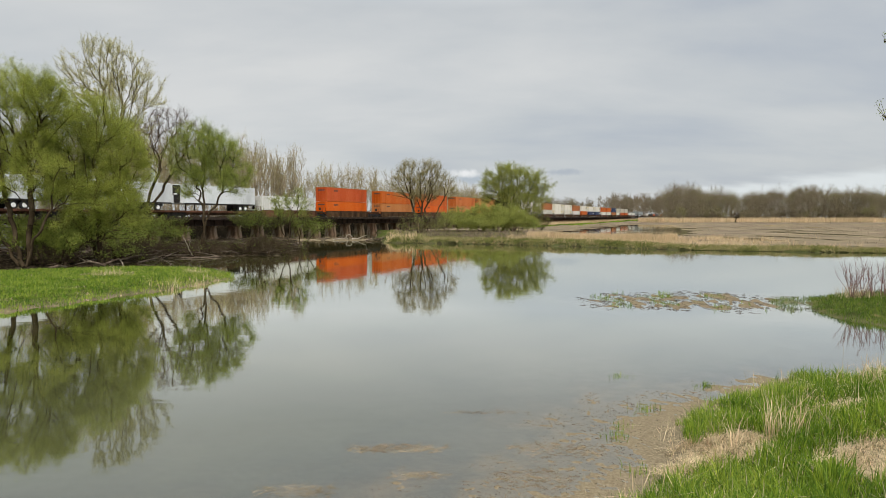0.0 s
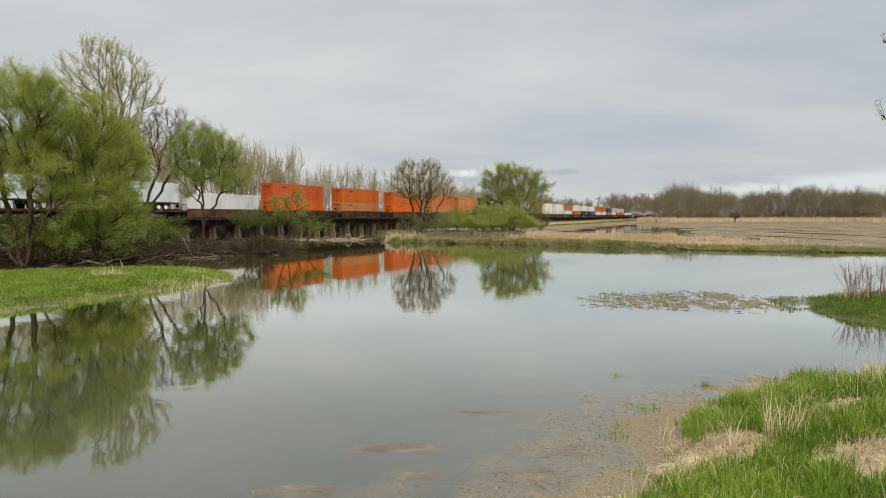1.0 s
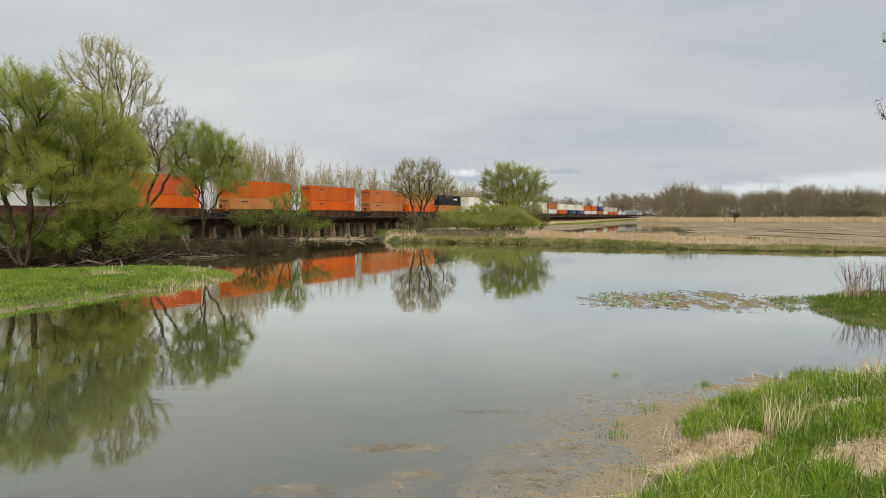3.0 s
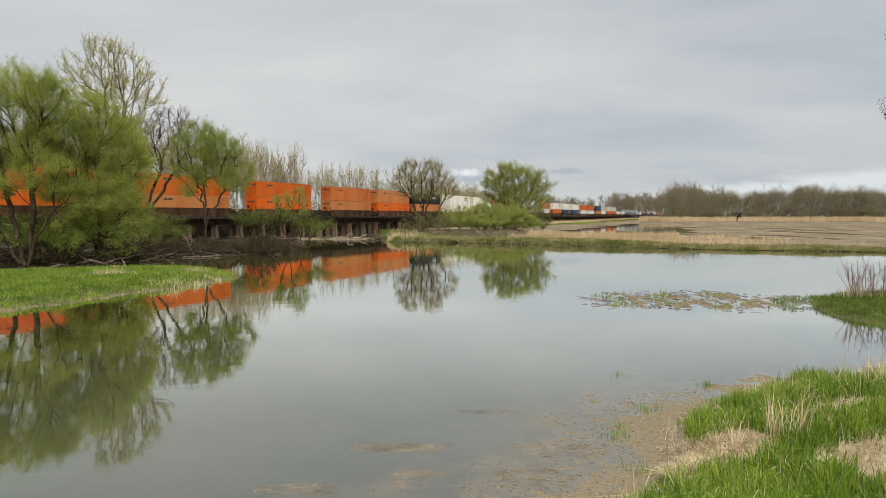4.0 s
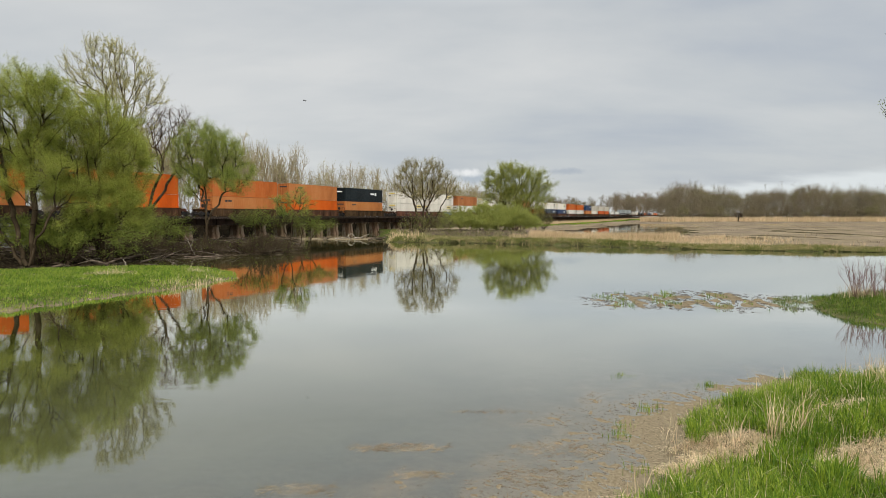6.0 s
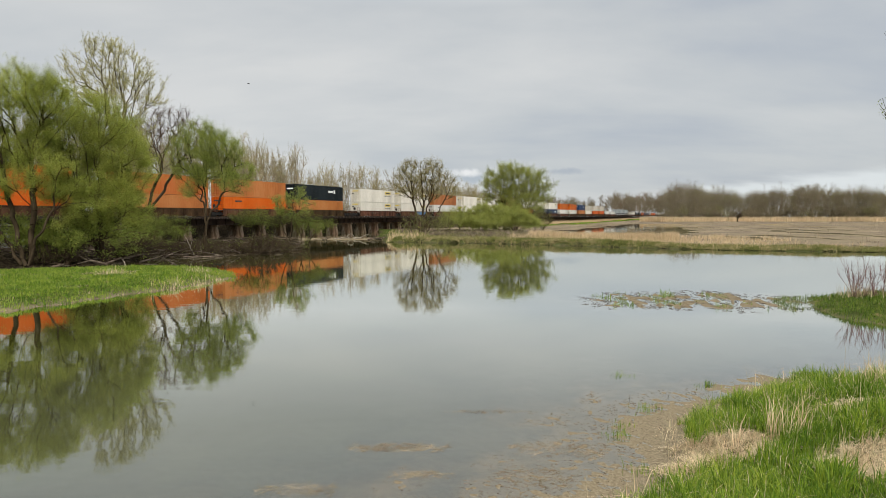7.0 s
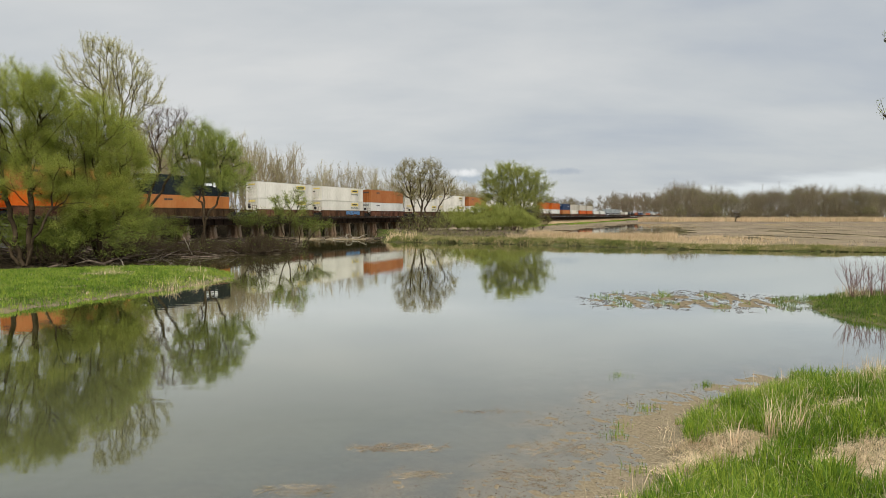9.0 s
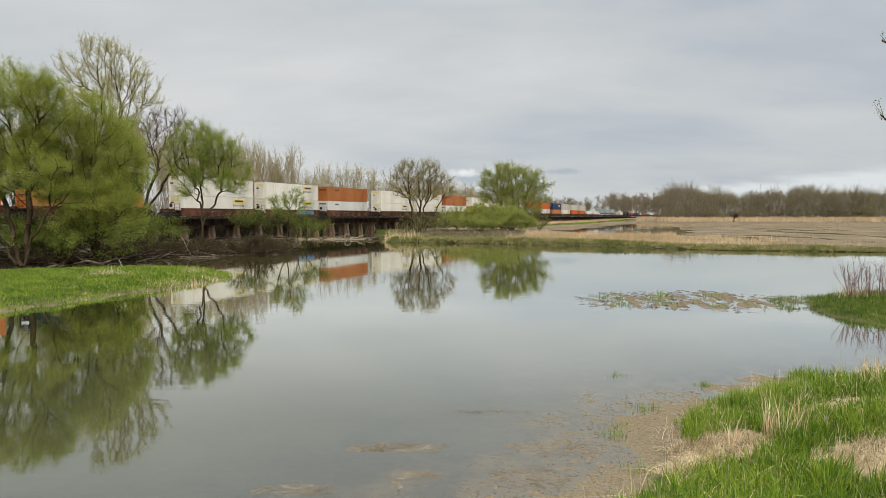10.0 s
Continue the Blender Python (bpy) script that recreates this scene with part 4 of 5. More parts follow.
tree("overhanging_tree", "small budding tree on the near bank beside the viewer", (9.15, 10.0),
     [[(0, 0, 0), (0.1, 0, 2.5), (0.2, 0, 5.0)], [(0.1, 0, 2.8), (-1.2, 0, 3.6), (-2.45, 0, 4.4)], [(0.1, 0, 3.4), (-1.0, 0.1, 4.7), (-2.40, 0.1, 5.55)]],
     [(0.9, 0, 5.2, 1.2, 1.2, 1.3), (0.4, 0, 4.2, 0.8, 1.0, 0.8)], 74, BARK, 90, thin=0.005, growth=0.006, twigs=4, twig_len=0.3, rise=0.4, crown=(LEAF_BUSH, 4200, 0.022, 0.02, 0.0))
tree("lone_tree", "small lone leafless tree out in the reeds", (171, 380), [[(0, 0, 0), (0.2, 0, 2.5)]], [(0, 4.4, 2.6, 1.9), (0.8, 3.4, 2.0, 1.2)], 75, BARK, 110, thin=0.03, growth=0.02, twigs=5, twig_len=0.9)


def driftwood(name, label, box, count, seed, length, thick, mat=DEADWOOD):
    """Dead branches lying about on the shore, each its own piece of one litter."""
    r = np.random.RandomState(seed)
    x, y = r.uniform(box[0], box[1], count), r.uniform(box[2], box[3], count)
    z = heights(x, y)
    ok = z > -0.25
    x, y, z = x[ok], y[ok], np.maximum(z[ok], 0) + 0.05
    k = len(x)
    a = np.stack([x, y, z], -1)
    w = r.uniform(0, 6.28, k)
    ln = length * r.uniform(0.3, 1.2, k)
    up = np.abs(r.normal(0, 0.22, k))
    m = a + np.stack([np.cos(w), np.sin(w), up], -1) * (ln * 0.5)[:, None]
    b = m + np.stack([np.cos(w + 0.3), np.sin(w + 0.3), up * r.uniform(-0.6, 1.0, k)], -1) * (ln * 0.5)[:, None]
    rd = thick * r.uniform(0.4, 1.3, k)
    v1, q1 = tubes(a, m, rd, rd * 0.75, 5)
    v2, q2 = tubes(m, b, rd * 0.75, rd * 0.3, 5)
    s = m + (b - m) * 0.2
    e = s + np.stack([np.cos(w - 0.9), np.sin(w - 0.9), up + 0.25], -1) * (ln * 0.35)[:, None]
    v3, q3 = tubes(s, e, rd * 0.5, rd * 0.2, 4)
    v = np.concatenate([v1, v2, v3]); q = np.concatenate([q1, q2 + len(v1), q3 + len(v1) + len(v2)])
    return tagged(put(name, mesh_arrays(name, v, q, mat)), label, "driftwood", kind="stuff")


driftwood("driftwood", "tangle of grey-brown dead branches along the wooded shore", (-38, -14, 47, 80), 900, 5, 1.5, 0.035, BARK)
driftwood("driftwood", "grey logs and limbs washed up on the wooded shore", (-38, -14, 46, 66), 110, 8, 3.6, 0.09)
driftwood("driftwood", "grey driftwood stranded round the bridge piers", (-46, -14, 66, 100), 130, 10, 2.2, 0.06)
driftwood("driftwood", "pale bleached driftwood at the channel's mouth", (-26, -9, 99, 110), 22, 6, 2.4, 0.09)
driftwood("driftwood", "pale sticks and logs stranded on the mud bar", (-27, -8, 100, 109), 110, 9, 1.6, 0.05, BARK_PALE)
driftwood("driftwood", "dead branches caught under the bridge", (-60, -20, 80, 125), 90, 7, 2.4, 0.06)


def bleached_snag(foot, label, limbs):
    """A bent, barkless root or limb lying on the mud."""
    r = np.random.RandomState(3)
    top = thing("driftwood_snag", label, "driftwood", at=pose(foot[0], foot[1], float(heights(np.array([foot[0]]), np.array([foot[1]]))[0])))
    for line, thick in limbs:
        p = np.array(bend(r, *line, sway=0.03))
        rad_ = thick * np.linspace(1, 0.35, len(p))
        v, q = tubes(p[:-1], p[1:], rad_[:-1], rad_[1:], 7)
        put("limb", mesh_arrays("limb", v, q, BLEACHED), top)


bleached_snag((-15.2, 104), "pale barkless snag arching out of the mud bar", [([(0, 0, 0), (-0.35, 0, 0.35), (-0.2, 0, 0.75), (0.35, 0, 0.8), (0.7, 0, 0.45)], 0.11), ([(0.6, 0, 0.1), (1.6, 0.2, 0.15), (2.6, 0.3, 0.6), (3.0, 0.3, 0.75)], 0.10), ([(-2.4, 0, 0.05), (-1.0, 0, 0.15), (0.2, 0, 0.1)], 0.09)])
bleached_snag((-23.4, 60.5), "pale dead trunk leaning out of the wooded shore", [([(0, 0, 0), (-0.5, 0.2, 1.0), (-1.0, 0.3, 1.9)], 0.05), ([(-0.4, 0.1, 0.8), (-0.1, 0.1, 1.4)], 0.03)])
bleached_snag((-23.6, 48.5), "pale dead limb standing out of the channel", [([(0, 0, -0.2), (-0.3, 0, 0.6), (-0.5, 0, 1.1)], 0.07)])


# ---- railway bridge ----
bridge = thing("railway_bridge", "long low steel railway trestle on stained concrete piers", "bridge", kind="", at=on_track(-60, 0))
SPAN = 640 + 60
for y in (-1.4, 1.4):
    bm = bmesh.new()
    ends = [[bm.verts.new((x, y + a, z)) for a, z in ((-0.3, 2.3), (0.3, 2.3), (0.3, 2.36), (0.06, 2.38), (0.06, 3.2), (0.3, 3.22), (0.3, 3.26), (-0.3, 3.26), (-0.3, 3.22), (-0.06, 3.2), (-0.06, 2.38), (-0.3, 2.36))] for x in (0, SPAN)]
    for q in range(12):
        bm.faces.new((ends[0][q], ends[1][q], ends[1][(q + 1) % 12], ends[0][(q + 1) % 12]))
    bm.faces.new(ends[0]); bm.faces.new(ends[1][::-1])
    part("girder", bm, STEEL, bridge, "dark weathered steel girder")
stiff = part("stiffener", boxes(*[(2 + 2.1 * q, 2.08 + 2.1 * q, -1.62, -1.47, 2.36, 3.2) for q in range(int(SPAN / 2.1) - 1)]), STEEL, bridge)
tagged(stiff, kind="stuff")
part("walkway", boxes((0, SPAN, -2.6, -1.8, 3.30, 3.36)), TIE, bridge)
part("rail", boxes((0, SPAN, -0.755, -0.68, 3.47, 3.62)), RAIL, bridge)
part("rail", boxes((0, SPAN, 0.68, 0.755, 3.47, 3.62)), RAIL, bridge)
part("far_rail", boxes((SPAN, SPAN + 900, -0.755, -0.68, 3.30, 3.62), (SPAN, SPAN + 900, 0.68, 0.755, 3.30, 3.62)), RAIL, bridge, "rails on the far embankment")
for y in (-1.78, 1.78):
    part("guard_timber", boxes((0, SPAN, y - 0.1, y + 0.1, 3.47, 3.66)), TIE, bridge, "dark guard timber along the tie ends")
tie_me = bpy.data.meshes.new("tie")
bm = boxes((-0.12, 0.12, -1.9, 1.9, 3.26, 3.47)); bm.to_mesh(tie_me); bm.free(); tie_me.materials.append(TIE)
for q in range(290):
    put("tie", tie_me, bridge, at=pose(90 + q * 0.6, 0, 0))
tie_rest = part("tie_run", boxes(*[(264.5 + q * 0.6, 264.74 + q * 0.6, -1.9, 1.9, 3.26, 3.47) for q in range(600)]), TIE, bridge)
tagged(tie_rest, kind="stuff")


def pier_mesh():
    """A flared column under a cap."""
    bm = bmesh.new()
    for cy in (0.0,):
        prev = None
        for hx, hy, z in ((1.05, 1.15, -1.2), (0.98, 1.06, 0.0), (0.88, 0.94, 1.0), (0.78, 0.84, 1.95), (0.76, 0.82, 2.05)):
            loop = []
            for q in range(12):
                w = 2 * math.pi * q / 12
                c, s = math.cos(w), math.sin(w)
                loop.append(bm.verts.new((hx * math.copysign(abs(c) ** 0.3, c), cy + hy * math.copysign(abs(s) ** 0.3, s), z)))
            if prev:
                for q in range(12):
                    bm.faces.new((prev[q], prev[(q + 1) % 12], loop[(q + 1) % 12], loop[q]))
            prev = loop
        bm.faces.new(prev)
    cap = boxes((-0.7, 0.7, -1.15, 1.15, 2.03, 2.31))
    cap_me = bpy.data.meshes.new("cap"); cap.to_mesh(cap_me); cap.free(); bm.from_mesh(cap_me)
    me = bpy.data.meshes.new("pier"); bm.to_mesh(me); bm.free(); me.materials.append(PIER)
    return me


pier_me = pier_mesh()
for q in range(100):
    put("pier", pier_me, bridge, at=pose(117.9 + q * 5.82, 0, 0))
# the near end rests on a board-marked concrete abutment
for q in range(5):
    part("abutment_course", boxes((70, 109.5, -3.0 + 0.02 * (q % 2), -2.4, 0.62 * q - 0.1, 0.62 * q + 0.49)), ABUTMENT, bridge, "grey board-marked concrete")
part("abutment_core", boxes((70, 109.3, -2.9, 2.5, -0.5, 2.95)), ABUTMENT, bridge, "grey concrete")


# ---- a bird over the bridge ----
def bird():
    b = thing("bird", "small dark swallow in flight over the bridge", "bird")
    bm = bmesh.new()
    bmesh.ops.create_uvsphere(bm, u_segments=10, v_segments=8, radius=1, matrix=Matrix.Diagonal((0.16, 0.045, 0.045, 1)))
    bmesh.ops.create_cone(bm, cap_ends=True, segments=6, radius1=0.035, radius2=0.01, depth=0.12, matrix=Matrix.Translation((-0.19, 0, 0.005)) @ Matrix.Rotation(-math.pi / 2, 4, "Y"))
    part("body", bm, CAR_DARK, b)
    wings = []
    for s in (-1, 1):
        bm = bmesh.new()
        v = [bm.verts.new(p) for p in ((0.07, 0, 0), (0.05, s * 0.14, 0.02), (-0.05, s * 0.3, 0.01), (-0.06, s * 0.13, 0.015), (-0.05, 0, 0))]
        f = bm.faces.new(v)
        up = bmesh.ops.extrude_face_region(bm, geom=[f])["geom"]
        bmesh.ops.translate(bm, vec=(0, 0, 0.012), verts=[g for g in up if isinstance(g, bmesh.types.BMVert)])
        wings.append((part("wing", bm, CAR_DARK, b), s))
    return b, wings


BIRD, WINGS = bird()

# ---- the train ----
def lettering(text, tall):
    """Flat letters as a mesh, written along x and standing up along y."""
    curve = bpy.data.curves.new("lettering", "FONT")
    curve.body, curve.size, curve.extrude, curve.resolution_u = text, tall, 0.006, 2
    ob = new("lettering", curve)
    bpy.context.view_layer.update()
    me = bpy.data.meshes.new_from_object(ob.evaluated_get(bpy.context.evaluated_depsgraph_get()))
    bpy.data.objects.remove(ob)
    me.materials.clear(); me.materials.append(GREEN_MARK)
    return me


def container_mesh_parts(colour, marks):
    mat, word = PAINTS[colour]
    c = thing("shipping_container", word + " steel shipping container riding on the train", "container", "containers on the train")
    L, W, H = 16.15, 1.295, 2.9
    # one folded sheet: the side walls step in and out along the length
    side = [(0.1, W - 0.012)]
    for q in range(34):
        x = 0.35 + 0.46 * q
        side += [(x, W - 0.012), (x + 0.03, W - 0.001), (x + 0.37, W - 0.001), (x + 0.4, W - 0.012)]
    side.append((L - 0.1, W - 0.012))
    outline = [(x, -y) for x, y in side] + side[::-1]
    bm = bmesh.new()
    low = [bm.verts.new((x, y, 0.05)) for x, y in outline]
    high = [bm.verts.new((x, y, H - 0.06)) for x, y in outline]
    for q in range(len(outline)):
        k = (q + 1) % len(outline)
        bm.faces.new((low[q], low[k], high[k], high[q]))
    bm.faces.new(high)
    bm.faces.new(low[::-1])
    part("shell", bm, mat, c)
    part("frame", boxes((0, L, -W, -W + 0.1, H - 0.14, H), (0, L, W - 0.1, W, H - 0.14, H), (0, L, -W, -W + 0.12, 0, 0.18), (0, L, W - 0.12, W, 0, 0.18),
                        *[(x, x + 0.2, y, y + 0.16, 0.0, H - 0.01) for x in (0, 1.98, 14.0, L - 0.2) for y in (-W - 0.02, W - 0.14)], (0, 0.12, -W, W, H - 0.14, H - 0.01), (0, 0.12, -W, W, 0, 0.18)), mat, c)
    for y in (-0.95, -0.4, 0.4, 0.95):
        part("locking_rod", boxes((-0.04, 0.05, y - 0.03, y + 0.03, 0.1, H - 0.1)), mat, c)
    for z in (0.6, 1.1, 1.7, 2.2):
        part("door_bar", boxes((-0.03, 0.06, -1.1, 1.1, z, z + 0.05)), mat, c)
    if marks == "dark":
        part("marking", boxes((2.7, 3.3, -W - 0.028, -W - 0.019, 2.08, 2.36), (3.4, 4.3, -W - 0.028, -W - 0.019, 2.12, 2.36)), DARK_MARK, c, "dark worn lettering")
        part("marking", boxes((-0.05, -0.041, -0.85, 0.75, 2.2, 2.42)), DARK_MARK, c, "dark worn lettering")
    elif marks == "yellow":
        part("logo_panel", boxes((11.2, 14.0, -W - 0.032, -W - 0.022, 1.95, 2.55)), YELLOW_MARK, c, "yellow panel")
        part("marking", boxes((11.6, 13.6, -W - 0.036, -W - 0.030, 2.1, 2.4)), DARK_MARK, c, "dark bar on the yellow panel")
        put("lettering", lettering("Intermodal", 0.62), c, "dark green lettering", at=pose(11.1, -W - 0.024, 1.38, 90, 0, 0))
        part("logo_panel", boxes((-0.055, -0.045, -0.75, 0.75, 2.3, 2.52)), YELLOW_MARK, c, "yellow panel")
        part("marking", boxes((-0.055, -0.045, 0.3, 0.9, 1.75, 1.95)), DARK_MARK, c, "dark lettering bar")
    elif marks == "pale":
        part("logo_panel", boxes((10.6, 12.4, -W - 0.032, -W - 0.022, 1.6, 2.0), (12.6, 13.2, -W - 0.032, -W - 0.022, 1.45, 2.15)), WHITE_TRIM, c, "white emblem")
        part("marking", boxes((-0.055, -0.045, -0.5, 0.9, 1.95, 2.2)), WHITE_TRIM, c, "white lettering bar")
    return c


MARKS = {"white": "yellow", "black": "pale", "blue": "pale", "cream": "", "grey": "", "plain_white": "dark"}
MASTER = {}


def container(colour, m, marks=None):
    marks = MARKS.get(colour, "dark") if marks is None else marks
    if (colour, marks) not in MASTER:
        ob = container_mesh_parts(colour, marks)
        ob.matrix_basis = m
        MASTER[colour, marks] = ob
        return ob
    return copy_thing(MASTER[colour, marks], m)


def truck(parent, x, name="truck"):
    t = part(name, boxes((x - 1.25, x + 1.25, -1.12, -0.98, 0.32, 0.62), (x - 1.25, x + 1.25, 0.98, 1.12, 0.32, 0.62), (x - 0.3, x + 0.3, -1.2, 1.2, 0.25, 0.75),
                         (x - 1.1, x - 0.65, -1.18, -0.95, 0.25, 0.72), (x + 0.65, x + 1.1, -1.18, -0.95, 0.25, 0.72)), CAR_DARK, parent, "black cast-steel truck")
    for dx in (-0.86, 0.86):
        bm = bmesh.new()
        for s in (-0.75, 0.75):
            disc(bm, 0.45, 0.13, Matrix.Translation((x + dx, s, 0.45)) @ Matrix.Rotation(math.pi / 2, 4, "X"), 18)
        disc(bm, 0.09, 1.5, Matrix.Translation((x + dx, 0, 0.45)) @ Matrix.Rotation(math.pi / 2, 4, "X"), 8)
        part("wheelset", bm, CAR_DARK, t)


def well_car():
    c = thing("well_car", "rust-brown articulated well car of the container train", "railway car", "cars of the train")
    for s in (-1, 1):
        y0, y1 = (1.37, 1.47) if s > 0 else (-1.47, -1.37)
        part("side_sill", boxes(*[(x, x + 0.1, y0 - (0.1 if s < 0 else 0), y1 + (0.1 if s > 0 else 0), 0.22, 1.3) for x in np.arange(0.6, 16.2, 1.28)], (-0.3, 16.45, y0, y1, 0.22, 1.32), (-0.3, 16.45, min(y0, y1) - 0.06, max(y0, y1) + 0.06, 1.26, 1.36), (-0.3, 16.45, min(y0, y1) - 0.06, max(y0, y1) + 0.06, 0.14, 0.24)), CAR_RUST, c)
    part("well_floor", boxes((0, 16.15, -1.37, 1.37, 0.14, 0.37)), CAR_RUST, c)
    for x0, x1, xt in ((-1.6, 0, -1.15), (16.15, 17.6, 17.2)):
        part("end_platform", boxes((x0, x1, -1.35, 1.35, 0.95, 1.12), (x0 if x0 < 0 else x1 - 0.12, (x0 if x0 < 0 else x1 - 0.12) + 0.12, -1.4, 1.4, 0.8, 1.25)), CAR_RUST, c)
    truck(c, -1.15)
    truck(c, 17.25)
    part("brake_wheel", disc(bmesh.new(), 0.3, 0.05, Matrix.Translation((-1.55, -0.7, 1.75)) @ Matrix.Rotation(math.pi / 2, 4, "Y"), 12), CAR_DARK, c)
    part("grab_rail", boxes((-1.5, -1.45, -1.38, -1.33, 1.1, 2.0), (-0.5, -0.45, -1.38, -1.33, 1.1, 2.0), (-1.5, -0.45, -1.38, -1.33, 1.95, 2.0)), CAR_RUST, c)
    return c


def trailer_car():
    c = thing("flat_car", "low brown spine car carrying a road trailer", "railway car", "cars of the train")
    part("deck", boxes((-1.5, 17.5, -1.3, 1.3, 0.85, 1.0), (-1.5, 17.5, -0.5, 0.5, 0.45, 0.86)), CAR_RUST, c, bevel=0.02)
    part("side_rail", boxes((-1.5, 17.5, -1.42, -1.3, 0.8, 1.08)), CAR_RUST, c)
    truck(c, -0.6)
    truck(c, 16.6)
    return c


def trailer(colour):
    mat, word = PAINTS[colour]
    c = thing("road_trailer", word + " box semi-trailer chained on a flat car", "trailer", "trailers on the train")
    W, L = 1.3, 16.15
    part("box_body", boxes((0, L, -W, W, 1.15, 4.05)), mat, c, bevel=0.04)
    part("bottom_rail", boxes((0, L, -W - 0.02, -W + 0.1, 1.05, 1.25), (0, L, W - 0.1, W + 0.02, 1.05, 1.25)), CAR_DARK, c, "dark bottom rail")
    part("undercarriage", boxes((11.4, 15.2, -0.6, 0.6, 0.65, 1.06)), CAR_DARK, c)
    for x in (12.4, 13.7):
        for y in (-1.1, 1.1):
            w = part("wheel", disc(bmesh.new(), 0.5, 0.32, Matrix.Translation((x, y, 0.5)) @ Matrix.Rotation(math.pi / 2, 4, "X"), 18), TYRE, c)
            part("hub", disc(bmesh.new(), 0.28, 0.06, Matrix.Translation((x, y * 1.16, 0.5)) @ Matrix.Rotation(math.pi / 2, 4, "X"), 14), WHITE_TRIM, w, "white wheel hub")
    if colour == "cool_white":
        unit = part("cooling_unit", boxes((-0.4, 0.02, -0.62, 0.62, 2.4, 3.95), (-0.32, 0.02, -0.5, 0.5, 1.3, 2.42)), CAR_DARK, c, "black refrigeration unit on the nose", bevel=0.04)
        part("badge", boxes((-0.412, -0.402, -0.35, 0.35, 2.5, 2.68)), WHITE_TRIM, unit, "white badge")
    part("landing_leg", boxes((2.4, 2.55, -1.0, -0.85, 0.02, 1.1), (2.4, 2.55, 0.85, 1.0, 0.02, 1.1), (2.3, 2.65, -1.05, -0.8, 0.0, 0.05)), CAR_DARK, c)
    return c


# cars in order along the track: place of the leading end at the start, kind of load, upper and lower colour
LOADS = [(16.0, "trailer", "cool_white", ""), (36.5, "trailer", "cool_white", ""), (56.0, "trailer", "cool_white", ""), (74.6, "trailer", "cool_white", ""), (92.6, "low", "", "plain_white"),
         (112.8, "stack", "red_orange", "orange"), (135.9, "stack", "mid_orange", "peach"), (159.0, "stack", "mid_orange", "orange"), (182.2, "stack", "dull_orange", "peach"),
         (201.8, "stack", "peach", "orange"), (221.3, "stack", "black", "peach"), (244.7, "stack", "white", "white"), (264.4, "stack", "white", "white"),
         (284.0, "stack", "rust_orange", "plain_white"), (306.6, "stack", "white", "white"), (326.4, "stack", "white", "white"), (346.0, "stack", "rust_orange", "plain_white"),
         (367.5, "stack", "white", "mid_orange"), (389.5, "stack", "white", "blue"), (410.0, "stack", "white", "blue"), (431.8, "stack", "mid_orange", "plain_white"),
         (452.5, "stack", "mid_orange", "plain_white"), (475.0, "stack", "blue", "peach"), (495.0, "stack", "cream", "white"), (516.5, "stack", "cream", "mid_orange"),
         (536.5, "stack", "cream", "mid_orange"), (558.5, "low", "", "plain_white"), (580.0, "low", "", "plain_white"), (604.0, "trailer", "grey", ""), (624.0, "trailer", "grey", ""),
         (645.0, "trailer", "grey", ""), (668.0, "low", "", "cream"), (689.0, "low", "", "white"), (711.0, "low", "", "black"), (732.0, "low", "", "black"),
         (753.0, "low", "", "mid_orange"), (774.0, "low", "", "blue"), (796.0, "low", "", "blue"), (817.0, "low", "", "cream"), (838.0, "low", "", "mid_orange"),
         (859.0, "low", "", "mid_orange"), (880.0, "trailer", "grey", ""), (901.0, "low", "", "cream"), (922.0, "low", "", "white"), (943.0, "trailer", "grey", ""),
         (964.0, "low", "", "mid_orange"), (985.0, "low", "", "black"), (1006.0, "low", "", "white"), (1027.0, "low", "", "cream"), (1048.0, "trailer", "grey", ""),
         (1069.0, "low", "", "black"), (1090.0, "low", "", "white")]
ROLLING = []
CARS = {}


def roll(ob, s, lift=0.0):
    ROLLING.append((ob, s, lift))


for s, load, upper, lower in LOADS:
    kind = "trailer" if load == "trailer" else "well"
    at = on_track(s)
    if kind not in CARS:
        CARS[kind] = well_car() if kind == "well" else trailer_car()
        CARS[kind].matrix_basis = at
        car = CARS[kind]
    else:
        car = copy_thing(CARS[kind], at)
    if s == 264.4:
        for x0, x1, z0, z1 in ((8.6, 10.1, 0.5, 1.2), (10.3, 11.6, 0.42, 1.25), (11.8, 13.0, 0.55, 1.15), (13.1, 14.2, 0.45, 1.22)):
            part("graffiti", boxes((x0, x1, -1.585, -1.572, z0, z1)), BLUE_PAINT, car, "pale blue sprayed graffiti")
    if s in (244.7, 284.0):
        for q in range(5):
            part("graffiti", boxes((4.0 + 0.9 * q, 4.6 + 0.9 * q, -1.585, -1.572, 0.75, 0.95)), DEADWOOD, car, "faded chalky scrawl")
    roll(car, s)
    if load == "trailer":
        if ("trailer", upper) not in MASTER:
            MASTER["trailer", upper] = ob = trailer(upper)
            ob.matrix_basis = on_track(s, RAIL_Z + 1.0)
        else:
            ob = copy_thing(MASTER["trailer", upper], on_track(s, RAIL_Z + 1.0))
        roll(ob, s, 1.0)
    else:
        lift = 0.95 if s == 92.6 else 0.38
        roll(container(lower, on_track(s, RAIL_Z + lift), "" if s == 92.6 else None), s, lift)
        if load == "stack":
            roll(container(upper, on_track(s, RAIL_Z + 3.32)), s, 3.32)


